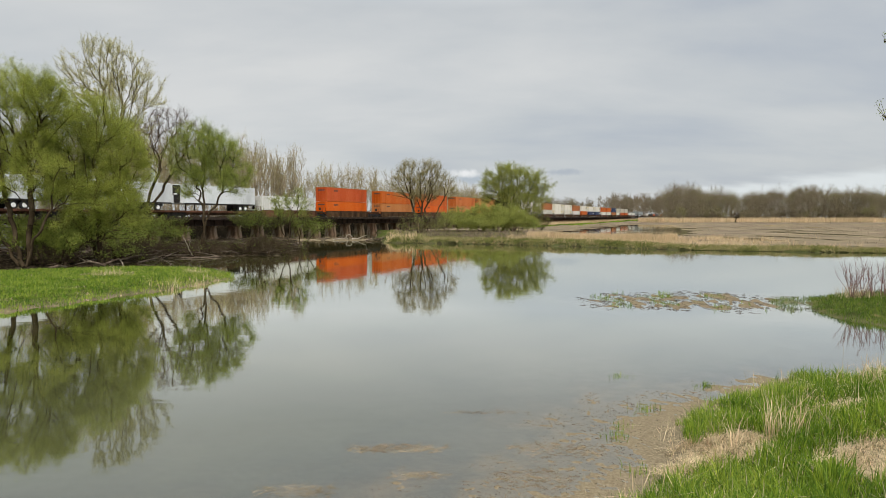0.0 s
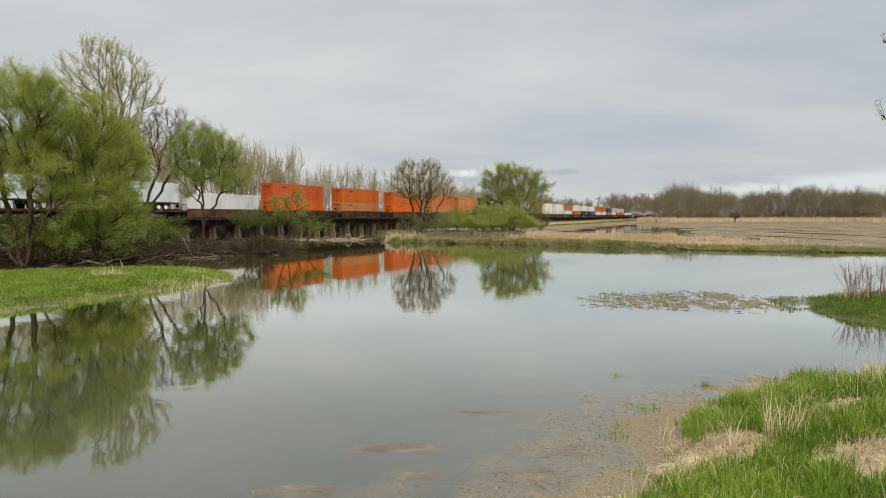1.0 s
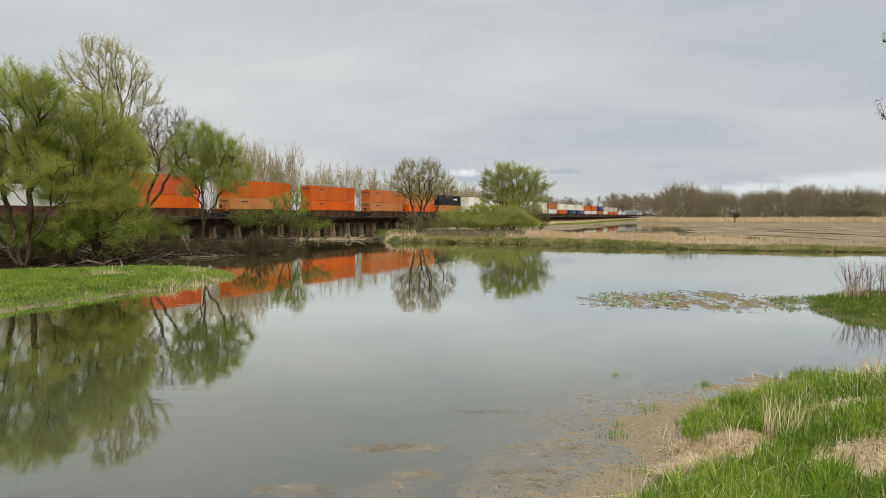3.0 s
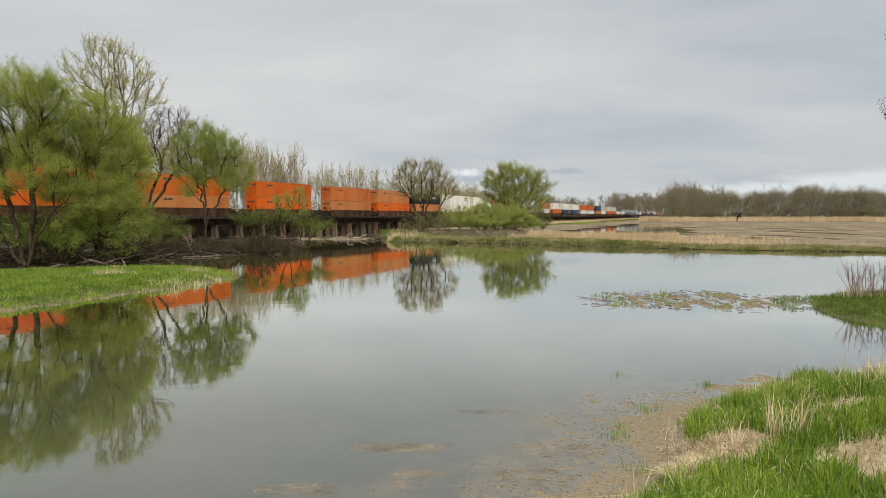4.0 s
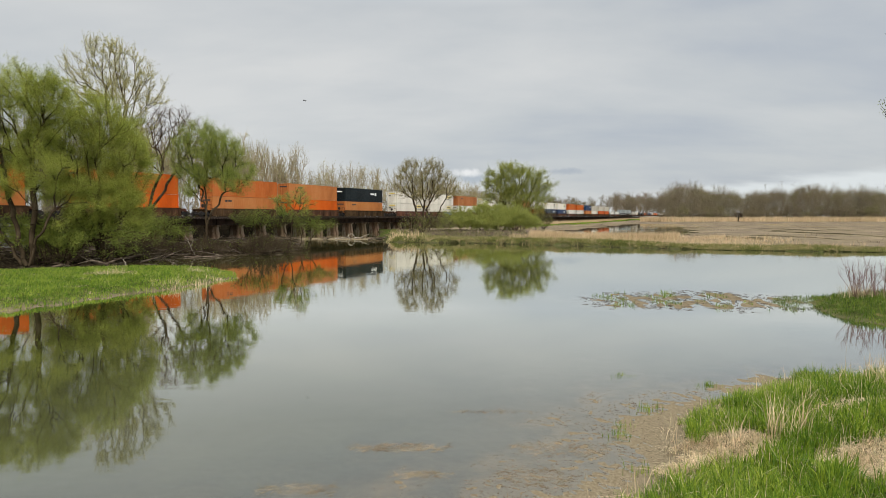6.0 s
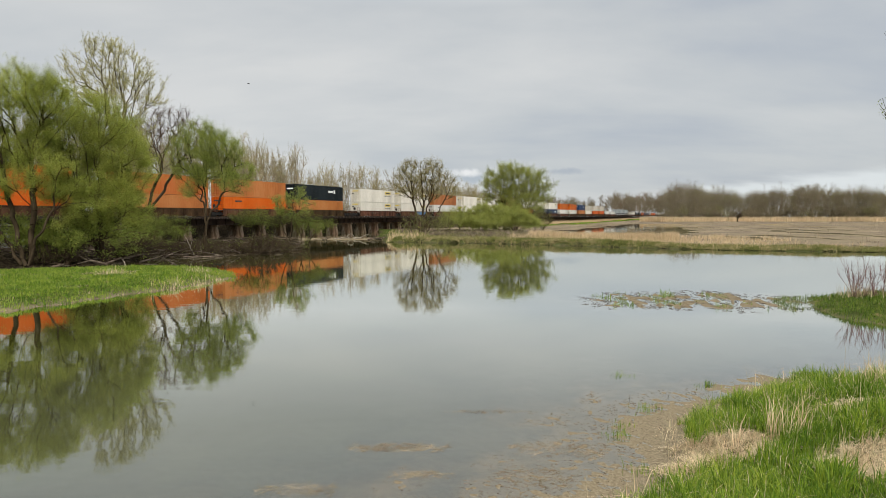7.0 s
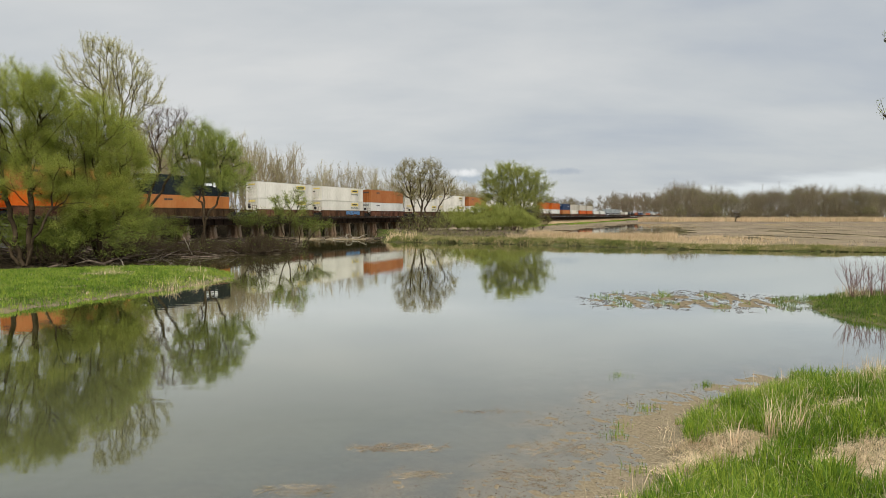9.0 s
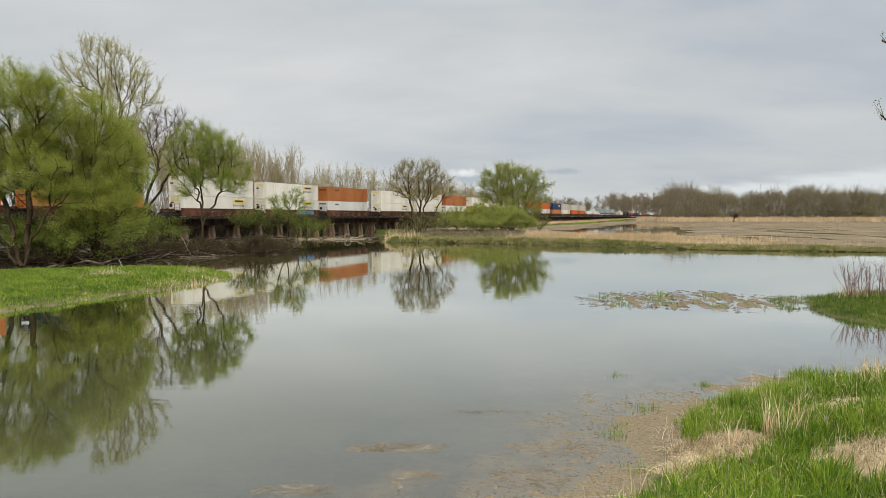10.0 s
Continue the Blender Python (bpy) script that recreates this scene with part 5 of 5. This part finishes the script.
# ---- woods ----
def crown_shape(habit, r, nodes, twigs, thin):
    """The sticks of one leafless tree a metre high, and its twigs' ends."""
    if habit == "poplar":
        stems = [bend(r, (0, 0, 0), (r.normal(0, 0.6), r.normal(0, 0.6), 7), (r.normal(0, 1.7), r.normal(0, 1.7), 15), sway=0.3) for _ in range(3)]
        lobes = [(s[-1][0], s[-1][1], r.uniform(13.5, 15.5), 1.5, 1.5, 4.0) for s in stems] + [(0, 0, 10, 1.8, 1.8, 3.5)]
        rise, bias, length = 0.9, 0.8, 1.5
    elif habit == "round":
        stems = [bend(r, (0, 0, 0), (0.1, 0, 4), (r.normal(0, 1.4), r.normal(0, 1.4), 11), sway=0.25) for _ in range(2)]
        lobes = [(3.2 * math.cos(q * 1.05) * r.uniform(0.6, 1.1), 3.2 * math.sin(q * 1.05) * r.uniform(0.6, 1.1), r.uniform(11, 15.5), 2.4, 2.4, 2.4) for q in range(6)] + [(0, 0, 16.8, 2.8, 2.8, 2.3), (0, 0, 8.5, 3.4, 3.4, 2.6)]
        rise, bias, length = 0.5, 0.55, 1.7
    else:
        stems = [bend(r, (r.normal(0, 2), r.normal(0, 2), 0), (r.normal(0, 4), r.normal(0, 4), 9), sway=0.4) for _ in range(4)]
        lobes = [(r.normal(0, 4), r.normal(0, 4), r.uniform(8, 15), 4.5, 4.5, 4) for _ in range(5)]
        rise, bias, length = 0.5, 0.5, 3.0
    P, parent = branching(stems, fill(lobes, nodes, r), bias, r, 6)
    v, f, ends = wood_arrays(P, parent, thin, 0.012, 0.55, r, twigs, length, rise, light=True)
    return v / 20, f, (ends[0] / 20, ends[1] / 20)


def far_wood(name, label, places, mat, seed, habit="round", kinds=5, nodes=60, twigs=4, thin=0.03, buds=(), bud_size=0.2, haze=0.12):
    """A stand of leafless trees: a few shapes repeated, each with its own place, height and turn. buds: material and count, tree by tree."""
    r = np.random.RandomState(seed)
    shapes = [crown_shape(habit, r, nodes, twigs, thin) for _ in range(kinds)]
    vs, fs, count = [], [], 0
    tips = [([], []) for _ in buds]
    spots = np.array(places)
    zs = heights(spots[:, 0], spots[:, 1]) - 0.2
    for (x, y, h), z in zip(places, zs):
        v, f, (ta, tb) = shapes[r.randint(kinds)]
        a, wide = r.uniform(0, 6.283), r.uniform(0.8, 1.25)
        rot = np.array([[math.cos(a), -math.sin(a), 0], [math.sin(a), math.cos(a), 0], [0, 0, 1]])
        size = np.array((h * wide, h * wide, h))
        vs.append((v @ rot.T) * size + (x, y, z))
        fs.append(f + count); count += len(v)
        if buds:
            k = r.choice(len(buds), p=np.array([b[1] for b in buds]) / sum(b[1] for b in buds))
            tips[k][0].append((ta @ rot.T) * size + (x, y, z)); tips[k][1].append((tb @ rot.T) * size + (x, y, z))
    top = tagged(put(name, mesh_arrays(name, np.concatenate(vs), np.concatenate(fs), mat)), label, "woods", kind="stuff")
    for (bud, amount), (ta, tb) in zip(buds, tips):
        if ta:
            tagged(leaves("buds", (np.concatenate(ta), np.concatenate(tb)), amount, bud_size, haze, bud, top, seed, slim=0.6), kind="stuff")
    return top


rw = np.random.RandomState(5)


def beside_track(count, u0, u1, side0, side1, tall, power=1.0):
    """Places along the railway: from u0 to u1 metres along it, side0 to side1 metres behind it."""
    out = []
    for _ in range(count):
        u, side = u0 + (u1 - u0) * rw.uniform(0, 1) ** power, rw.uniform(side0, side1)
        p = u * D + (TRACK + side) * N
        out.append((p[0], p[1], tall(u)))
    return out


# a low wood far behind the track
row = [(x * y, y, rw.uniform(6, 12)) for x, y in zip(rw.uniform(-1.0, 0.06, 130), rw.uniform(230, 330, 130)) if x * y * N[0] + y * N[1] > TRACK + 30]
far_wood("low_wood", "brown leafless thicket far behind the railway", row, FARBARK, 78, "round", 4, 40, 4, 0.06, ((BUD, 9000),), 0.22)
# young poplars behind the track
far_wood("poplar_wood", "leafless pale-brown poplars behind the railway", beside_track(120, 70, 150, 20, 58, lambda u: rw.uniform(0.8, 1.05) * 20.0) + beside_track(190, 150, 345, 18, 60, lambda u: rw.uniform(0.78, 1.08) * 17.0), POPLAR, 81, "poplar", 8, 48, 5, 0.017, ((BUD, 80000), (CATKIN, 34000), (GREEN_BUD, 26000)), 0.115, 0.22)
far_wood("dark_grove", "dark budding trees close behind the railway", beside_track(26, 34, 74, 8, 24, lambda u: rw.uniform(8, 12.5)), BARK, 83, "round", 4, 60, 6, 0.03, ((LEAF_BUSH, 26000), (RED_BUD, 14000)), 0.07, 0.2)
far_wood("trackside_brush", "brown leafless brush behind the railway", beside_track(220, 20, 640, 6, 16, lambda u: rw.uniform(2.5, 5.5), 1.6), FARBARK, 85, "brush", 4, 40, 4, 0.07, ((LEAF_BUSH, 6000),), 0.1)
# dense brush added behind the piers to darken the gaps below the deck
far_wood("dark_thicket", "dense dark brush in the shade behind the piers", beside_track(330, 52, 190, 3.0, 15.0, lambda u: rw.uniform(2.2, 3.9) if u < 135 else rw.uniform(1.6, 3.0)), BARK, 87, "brush", 4, 36, 4, 0.12)
far_wood("bridge_brush", "brown brush and nettles before the bridge", beside_track(150, 158, 245, -11, -2.6, lambda u: rw.uniform(1.2, 2.4)), FARBARK, 88, "brush", 4, 40, 5, 0.07, ((LEAF_BUSH, 9000),), 0.09)
# the wood along the far side of the marsh
line = []
for q in range(820):
    x, y = rw.uniform(0.335, 1.15), 475 + 150 * rw.uniform(0, 1) ** 1.5
    line.append((x * y, y, rw.uniform(18, 24.5) * (1.26 if x < 0.40 else 1.17 if x < 0.5 else 1.25) * (1 + 0.07 * math.sin(x * 37) + 0.05 * math.sin(x * 91))))
far_wood("far_wood", "brown leafless wood along the marsh's far edge", line, FARBARK, 91, "round", 8, 38, 6, 0.024, ((FARBUD, 300000), (GREEN_BUD, 70000)), 0.24, 0.8)
line = [(x * y, y, rw.uniform(6, 14)) for x, y in zip(rw.uniform(0.33, 1.15, 340), rw.uniform(468, 540, 340))]
far_wood("understorey", "brown brushwood at the foot of the far wood", line, FARBARK, 95, "brush", 5, 26, 3, 0.10, ((FARBUD, 110000), (GREEN_BUD, 14000)), 0.36, 1.0)
line = [(x * y, y, rw.uniform(21, 28)) for x, y in zip(rw.uniform(0.258, 0.34, 28), rw.uniform(560, 660, 28))]
far_wood("railway_grove", "tall grey leafless trees behind the far end of the bridge", line, FARBARK, 103, "round", 5, 60, 6, 0.035, ((FARBUD, 16000), (RED_BUD, 6000)), 0.2, 0.5)
line = [(x * y, y, rw.uniform(20, 33) * (1.2 if 0.25 < x < 0.3 else 1.0)) for x, y in zip(rw.uniform(0.06, 0.42, 190), rw.uniform(820, 1100, 190))]
far_wood("distant_wood", "hazy leafless wood beyond the far end of the bridge", line, FARBARK, 101, "round", 6, 36, 4, 0.05, ((FARBUD, 110000),), 0.42, 0.6)


# ---- grass, sedge and reeds ----
def shore_grass(name, label, box, count, keep, tall, wide, lean, mat, seed):
    x, y = scatter(count, box, keep, seed)
    return tagged(blades(name, x, y, tall, wide, lean, mat, seed=seed), label, "grass", kind="stuff")


def straw_zone(x, y):
    """Above zero where dead grass lies matted on the near bank."""
    out = np.full(np.shape(x), -1.0)
    for cx, cy, rx, ry in ((4.25, 9.55, 0.66, 0.7), (5.6, 8.1, 0.75, 0.85), (6.8, 10.6, 1.0, 0.4), (9.0, 13.2, 1.2, 0.5), (3.5, 9.1, 0.4, 0.3)):
        out = np.maximum(out, 1 - np.hypot((x - cx) / rx, (y - cy) / ry))
    return out + 0.22 * lumps(x, y, 0.9, 34)


shore_grass("grass", "long fresh green grass on the near bank", (1.0, 14, 5, 17), 190000, lambda x, y: (distance(x, y, FORE) + 0.35 * lumps(x, y, 1.6, 31) > 0.5) & (straw_zone(x, y) < 0.05) & (lumps(x, y, 1.3, 32) + lumps(x, y, 0.5, 39) < 0.95) & (x > y * 0.05), 0.27, 0.0065, 0.65, GRASS, 1)
shore_grass("dry_grass", "matted straw-coloured dead grass on the near bank", (1.0, 14, 5, 17), 160000, lambda x, y: (distance(x, y, FORE) > 0.15) & ((straw_zone(x, y) > -0.08) | (lumps(x, y, 1.3, 32) + lumps(x, y, 0.5, 39) > 0.9)), 0.085, 0.0032, 2.6, STRAW, 2)
shore_grass("dry_grass", "thick mat of flattened straw at the muddy edge", (3.0, 6.8, 7.2, 10.6), 34000, lambda x, y: (distance(x, y, FORE) > 0.1) & (straw_zone(x, y) + 0.3 * lumps(x, y, 0.35, 66) > 0.0), 0.11, 0.0042, 2.0, STRAW, 12)
shore_grass("brown_grass", "brown rotting grass under the straw mat", (3.0, 6.8, 7.2, 10.6), 16000, lambda x, y: (distance(x, y, FORE) > 0.0) & (straw_zone(x, y) + 0.3 * lumps(x, y, 0.35, 67) > -0.15), 0.08, 0.005, 2.2, STRAW_OLD, 13)
shore_grass("dead_stems", "scattered straw-coloured stalks among the green grass", (1.0, 14, 5, 17), 9000, lambda x, y: (distance(x, y, FORE) > 0.2), 0.34, 0.003, 0.9, STRAW, 22)


def tuft(x, y, count, tall, spread, lean, seed, mat=STRAW, name="dry_grass_tuft", label="tall tuft of straw-coloured dead grass stalks", wide=0.0055):
    r = np.random.RandomState(seed)
    px, py = x + r.normal(0, spread, count), y + r.normal(0, spread, count)
    return tagged(blades(name, px, py, tall, wide, lean, mat, seed=seed), label, "grass tuft", kind="stuff")


for q, (x, y, n, h, w, ln) in enumerate(((5.0, 9.4, 30, 0.75, 0.10, 0.55), (4.9, 9.5, 16, 1.0, 0.07, 0.35), (4.35, 9.6, 18, 0.65, 0.05, 0.8), (5.3, 9.5, 14, 0.75, 0.04, 0.4), (8.5, 12.6, 70, 0.55, 0.25, 0.7), (9.8, 14.3, 90, 0.6, 0.4, 0.7),
                                          (2.45, 8.1, 16, 0.5, 0.2, 0.9), (2.9, 8.0, 14, 0.45, 0.12, 0.9), (6.6, 12.6, 30, 0.6, 0.3, 0.8), (7.0, 9.4, 30, 0.4, 0.2, 0.9))):
    tuft(x, y, n, h, w, ln, 200 + q)
for q, (x, y) in enumerate(((-13.3, 35.2), (-13.0, 37.4), (-14.0, 33.4), (-15.2, 39.5), (-19.4, 37.6))):
    tuft(x, y, 110, 0.42, 0.45, 0.9, 260 + q, STRAW, "dry_grass_tuft", "straw-coloured tuft on the low island's edge", 0.007)
tuft(-7.2, 95.0, 150, 1.3, 0.7, 0.7, 290, REED, "reed_tuft", "pale dead reed clump at the tip of the point", 0.022)
tuft(-4.6, 94.0, 90, 1.1, 0.7, 0.7, 291, REED, "reed_tuft", "pale dead reed clump at the tip of the point", 0.022)
for q, (x, y, n, h) in enumerate(((4.15, 15.1, 120, 0.16), (5.8, 14.2, 70, 0.14), (3.0, 10.9, 60, 0.16), (3.2, 11.4, 40, 0.14), (2.9, 9.3, 60, 0.15), (3.9, 12.4, 60, 0.15))):
    tuft(x, y, n, h, 0.12, 0.4, 300 + q, GRASS, "grass_tuft", "small green tuft of grass in the shallow mud", 0.004)
tuft(17.5, 27.3, 150, 0.6, 0.4, 0.5, 292, STRAW, "dry_grass_tuft", "straw-coloured dead grass at the foot of the shrub", 0.006)
shore_grass("stubble", "dark broken stalks standing in the shallow water", (-5, 9, 7.5, 22), 110, lambda x, y: (heights(x, y) < 0.02) & (lumps(x, y, 3, 41) > -0.2), 0.08, 0.005, 0.25, BARK, 23)


def mud_litter(name, label, box, count, keep, seed, size, mat, level=0.006, thick=0.03):
    """Small bits of dead plants lying on mud."""
    x, y = scatter(count, box, keep, seed)
    r = np.random.RandomState(seed)
    z = np.maximum(heights(x, y), 0.0) + level
    w, ln = r.uniform(0, 6.283, len(x)), size * r.uniform(0.3, 1.3, len(x))
    a = np.stack([x, y, z], -1)
    b = a + np.stack([np.cos(w) * ln, np.sin(w) * ln, r.uniform(0, 0.12, len(x)) * ln], -1)
    v, q = tubes(a, b, size * thick * r.uniform(0.4, 1.0, len(x)), size * thick * r.uniform(0.27, 0.67, len(x)), 4)
    return tagged(put(name, mesh_arrays(name, v, q, mat)), label, "plant litter", kind="stuff")


for q, (cx, cy, rx, ry, n) in enumerate(((-0.75, 10.35, 0.85, 0.2, 700), (-0.35, 9.25, 0.45, 0.15, 300), (-2.0, 8.75, 0.6, 0.2, 350), (0.9, 12.3, 0.9, 0.12, 200), (1.9, 10.3, 0.9, 0.35, 700), (1.3, 9.2, 0.6, 0.4, 600))):
    mud_litter("floating_weed", "thin mat of pale dead stalks just awash", (cx - rx, cx + rx, cy - ry, cy + ry), n, lambda x, y: (np.hypot((x - cx) / rx, (y - cy) / ry) + 0.5 * lumps(x, y, 0.4, 62) < 0.9), 70 + q, 0.10, STRAW_OLD, 0.0)
mud_crumbs = lambda x, y: (heights(x, y) > -0.02) & (heights(x, y) < 0.2) & (lumps(x, y, 0.6, 57) + lumps(x, y, 0.25, 58) > 0.0)
mud_litter("mud_crumbs", "small wet clods of mud along the near waterline", (-1, 6, 7.5, 14), 14000, mud_crumbs, 59, 0.03, MUD_CLOD, -0.002, 0.3)
on_mud = lambda x, y: (heights(x, y) > -0.022) & (heights(x, y) < 0.25)
mud_litter("mud_litter", "bits of dead stalk strewn on the near mud", (-3, 9, 7.5, 16), 9000, lambda x, y: on_mud(x, y) & (lumps(x, y, 0.8, 55) + lumps(x, y, 0.3, 56) > 0.35), 51, 0.055, STRAW_OLD, 0.001)
mud_litter("mud_litter", "dark rotten bits strewn on the near mud", (-3, 9, 7.5, 16), 700, lambda x, y: on_mud(x, y) & (lumps(x, y, 1.2, 42) > 0.2), 52, 0.07, BARK)
mud_litter("mud_litter", "dead stalks strewn on the mud islet", (6, 17, 25, 33), 1300, on_mud, 53, 0.25, DEADWOOD)
mud_litter("mud_litter", "dark rotten bits strewn on the mud islet", (6, 17, 25, 33), 500, on_mud, 54, 0.22, BARK)
shore_grass("grass", "bright green grass on the low island", (-40, -12, 23, 47), 115000, lambda x, y: (heights(x, y) > 0.0) & (distance(x, y, ISLAND) > -0.8) & (lumps(x, y, 3.2, 33) < 0.8) & (np.hypot((x + 19.5) / 1.6, (y - 37.5) / 1.1) > 1), 0.17, 0.0125, 0.85, GRASS, 3)
shore_grass("mixed_grass", "pale yellow-green grass mixed into the island's turf", (-40, -12, 23, 47), 40000, lambda x, y: (heights(x, y) > 0.02) & (distance(x, y, ISLAND) > -0.8) & (lumps(x, y, 2.0, 63) > -0.2), 0.2, 0.009, 0.9, LEAF_PALE, 64)
shore_grass("dry_grass", "patch of straw on the low island", (-40, -12, 23, 47), 50000, lambda x, y: (heights(x, y) > -0.015) & (distance(x, y, ISLAND) > -0.8) & ((heights(x, y) < 0.02) | (lumps(x, y, 3.2, 33) > 0.72) | (np.hypot((x + 19.5) / 1.7, (y - 37.5) / 1.2) < 1) | (np.hypot((x + 15.0) / 1.0, (y - 40.5) / 1.2) < 0.8)), 0.11, 0.007, 2.0, STRAW, 4)
shore_grass("grass", "green grass on the spit", (12, 40, 15, 36), 90000, lambda x, y: (heights(x, y) > 0.015) & (distance(x, y, SPIT) > -1.0), 0.2, 0.008, 0.7, SPIT_GRASS, 5)
shore_grass("sedge", "brown-green sedge round the rim of the spit", (12, 40, 15, 36), 60000, lambda x, y: (heights(x, y) > -0.02) & (heights(x, y) < 0.16) & (distance(x, y, SPIT) > -1.5), 0.16, 0.008, 0.9, SPIT_GRASS, 26)
shore_grass("water_grass", "sparse green shoots standing in shallow mud", (6, 17, 25, 33), 9000, lambda x, y: (distance(x, y, ISLET) > -0.4) & (lumps(x, y, 2.2, 35) > 0.5) & (x < 13), 0.2, 0.007, 0.5, GRASS, 6)


def along(line, count, lo, hi, seed):
    """Places beside a line of the plan, lo to hi metres to its left."""
    r = np.random.RandomState(seed)
    p = np.array(line, float)
    step = p[1:] - p[:-1]
    size = np.hypot(step[:, 0], step[:, 1])
    k = r.choice(len(size), count, p=size / size.sum())
    t, off = r.uniform(0, 1, count), r.uniform(lo, hi, count)
    left = np.stack([-step[k, 1], step[k, 0]], -1) / size[k][:, None]
    q = p[k] + step[k] * t[:, None] + left * off[:, None]
    return q[:, 0], q[:, 1]


def edge_grass(name, label, line, count, lo, hi, low, tall, wide, lean, mat, seed, patch=None):
    x, y = along(line, count, lo, hi, seed)
    k = heights(x, y) > low
    if patch:
        k &= lumps(x, y, patch, seed) > 0.05
    x, y = x[k], y[k]
    return tagged(blades(name, x, y, tall, wide, lean, mat, seed=seed), label, "grass", kind="stuff")


SHORE = MID_BANK[:8]
edge_grass("sedge", "green and straw sedge on the far dike", SHORE, 95000, -0.1, 4.2, -0.02, 0.3, 0.018, 0.9, SEDGE, 7)
edge_grass("tall_sedge", "taller leaning sedge clumps along the dike", SHORE, 30000, 0.0, 3.4, 0.0, 0.42, 0.017, 0.8, SEDGE, 25, 2.2)
edge_grass("dead_sedge", "straw-coloured dead sedge among the green", SHORE, 40000, 0.0, 3.8, -0.02, 0.3, 0.016, 0.95, REED, 27, 4.0)
foot_of_bridge = [tuple(u * D + (TRACK - 4) * N) for u in (225, 420, 640)]
edge_grass("reeds", "tan reeds under the bridge", foot_of_bridge, 22000, -5, 3, -0.05, 1.3, 0.05, 0.3, REED, 28)
edge_grass("sedge", "bright green strip of sedge along the foot of the bridge", foot_of_bridge, 26000, -9, -4, -0.1, 0.7, 0.06, 0.5, GRASS, 29)
shore_grass("reeds", "pale dead reeds behind the dike", (-14, 110, 40, 125), 60000, lambda x, y: (distance(x, y, MID_BANK) > 0.6) & (distance(x, y, MID_BANK) < 7.0) & (x > 6) & (lumps(x, y, 9, 36) > 0.1), 0.65, 0.018, 0.6, REED, 8)
shore_grass("dead_grass", "brown-grey dead grass and weeds on the point", (-14, 30, 94, 150), 34000, lambda x, y: (distance(x, y, MID_BANK) > 3) & (x < 0.17 * y) & (lumps(x, y, 6, 47) > 0.55), 0.7, 0.03, 0.8, STUBBLE, 46)
shore_grass("dead_leaves_bed", "dark leaf litter and stalks under the bushes of the point", (-12, 24, 104, 150), 26000, lambda x, y: (distance(x, y, MID_BANK) > 8) & (x < 0.15 * y), 0.35, 0.04, 1.0, DEADWOOD, 15)
shore_grass("weeds", "green weeds among the dead grass of the point", (-14, 30, 94, 150), 46000, lambda x, y: (distance(x, y, MID_BANK) > 2) & (x < 0.17 * y) & (lumps(x, y, 5, 48) > -0.3), 0.36, 0.03, 0.7, SEDGE, 49)
shore_grass("marsh_stubble", "grey-brown flattened stubble of the open marsh", (10, 420, 85, 430), 120000, lambda x, y: (land(x, y)[2] > 0.3) & (x > 0.1 * y) & (x < 0.95 * y) & (lumps(x, y * 0.4, 28, 37) > -0.3), 0.32, 0.035, 0.9, STUBBLE, 9)
shore_grass("reeds", "pale tan reeds at the edge of the open marsh", (10, 90, 78, 160), 50000, lambda x, y: (heights(x, y) > -0.02) & (x > 0.1 * y) & (x < (0.47 + 0.16 * lumps(x, y, 14, 44)) * y) & (y < 112 + 10 * lumps(x, y, 30, 43)) & (distance(x, y, MID_BANK) > 3), 0.6, 0.022, 0.5, REED, 24)
shore_grass("reeds", "pale tan reeds along the near edge of the lagoon", (12, 46, 92, 114), 26000, lambda x, y: (x > 0.13 * y) & (x < 0.36 * y) & (y > 97 + 4 * lumps(x, y, 12, 68)) & (lumps(x, y, 3, 69) > -0.7), 0.95, 0.022, 0.35, REED, 14)
shore_grass("tall_reeds", "tall tan reed belt before the far wood", (100, 560, 380, 470), 60000, lambda x, y: (x > 0.3 * y) & (x < 1.1 * y) & (y > 395 + 25 * lumps(x, y, 120, 38)), 2.4, 0.10, 0.2, REED, 10)


# ---- what moves ----
SPEED = 17.02


def motions():
    """The train rolls along the bridge at an even pace."""
    for ob, s, lift in ROLLING:
        walk(ob, [(t, on_track(s - SPEED * t, RAIL_Z + lift)) for t in (0.0, 2.5, 5.0, 7.5, 10.0)])
    # the bird leaves the bare tree, climbs over the bridge and drifts away
    spots = [(0.0, -1.6, 102, 3.6), (4.4, -4.5, 82, 3.8), (4.9, -7.7, 70, 7.4), (5.3, -8.6, 70, 10.9), (5.5, -9.9, 70, 12.5), (5.7, -12.3, 70, 14.4), (6.2, -17.2, 73, 17.3), (6.6, -21.5, 77, 19.4),
             (7.0, -25.4, 85, 20.9), (7.5, -34.5, 110, 24.6), (8.0, -44.5, 150, 26.2), (8.5, -62.8, 215, 22.0), (10.0, -84.0, 300, 15.0)]
    rows = []
    for t, x, y, z in spots:
        rows.append((t, pose(x, y, z, 0, -12 if t < 7 else 0, 165)))
    walk(BIRD, rows)
    for wing, s in WINGS:
        walk(wing, [(q * 0.1, pose(0, 0, 0.02, s * (35 if q % 2 else -25), 0, 0)) for q in range(101)])


motions()
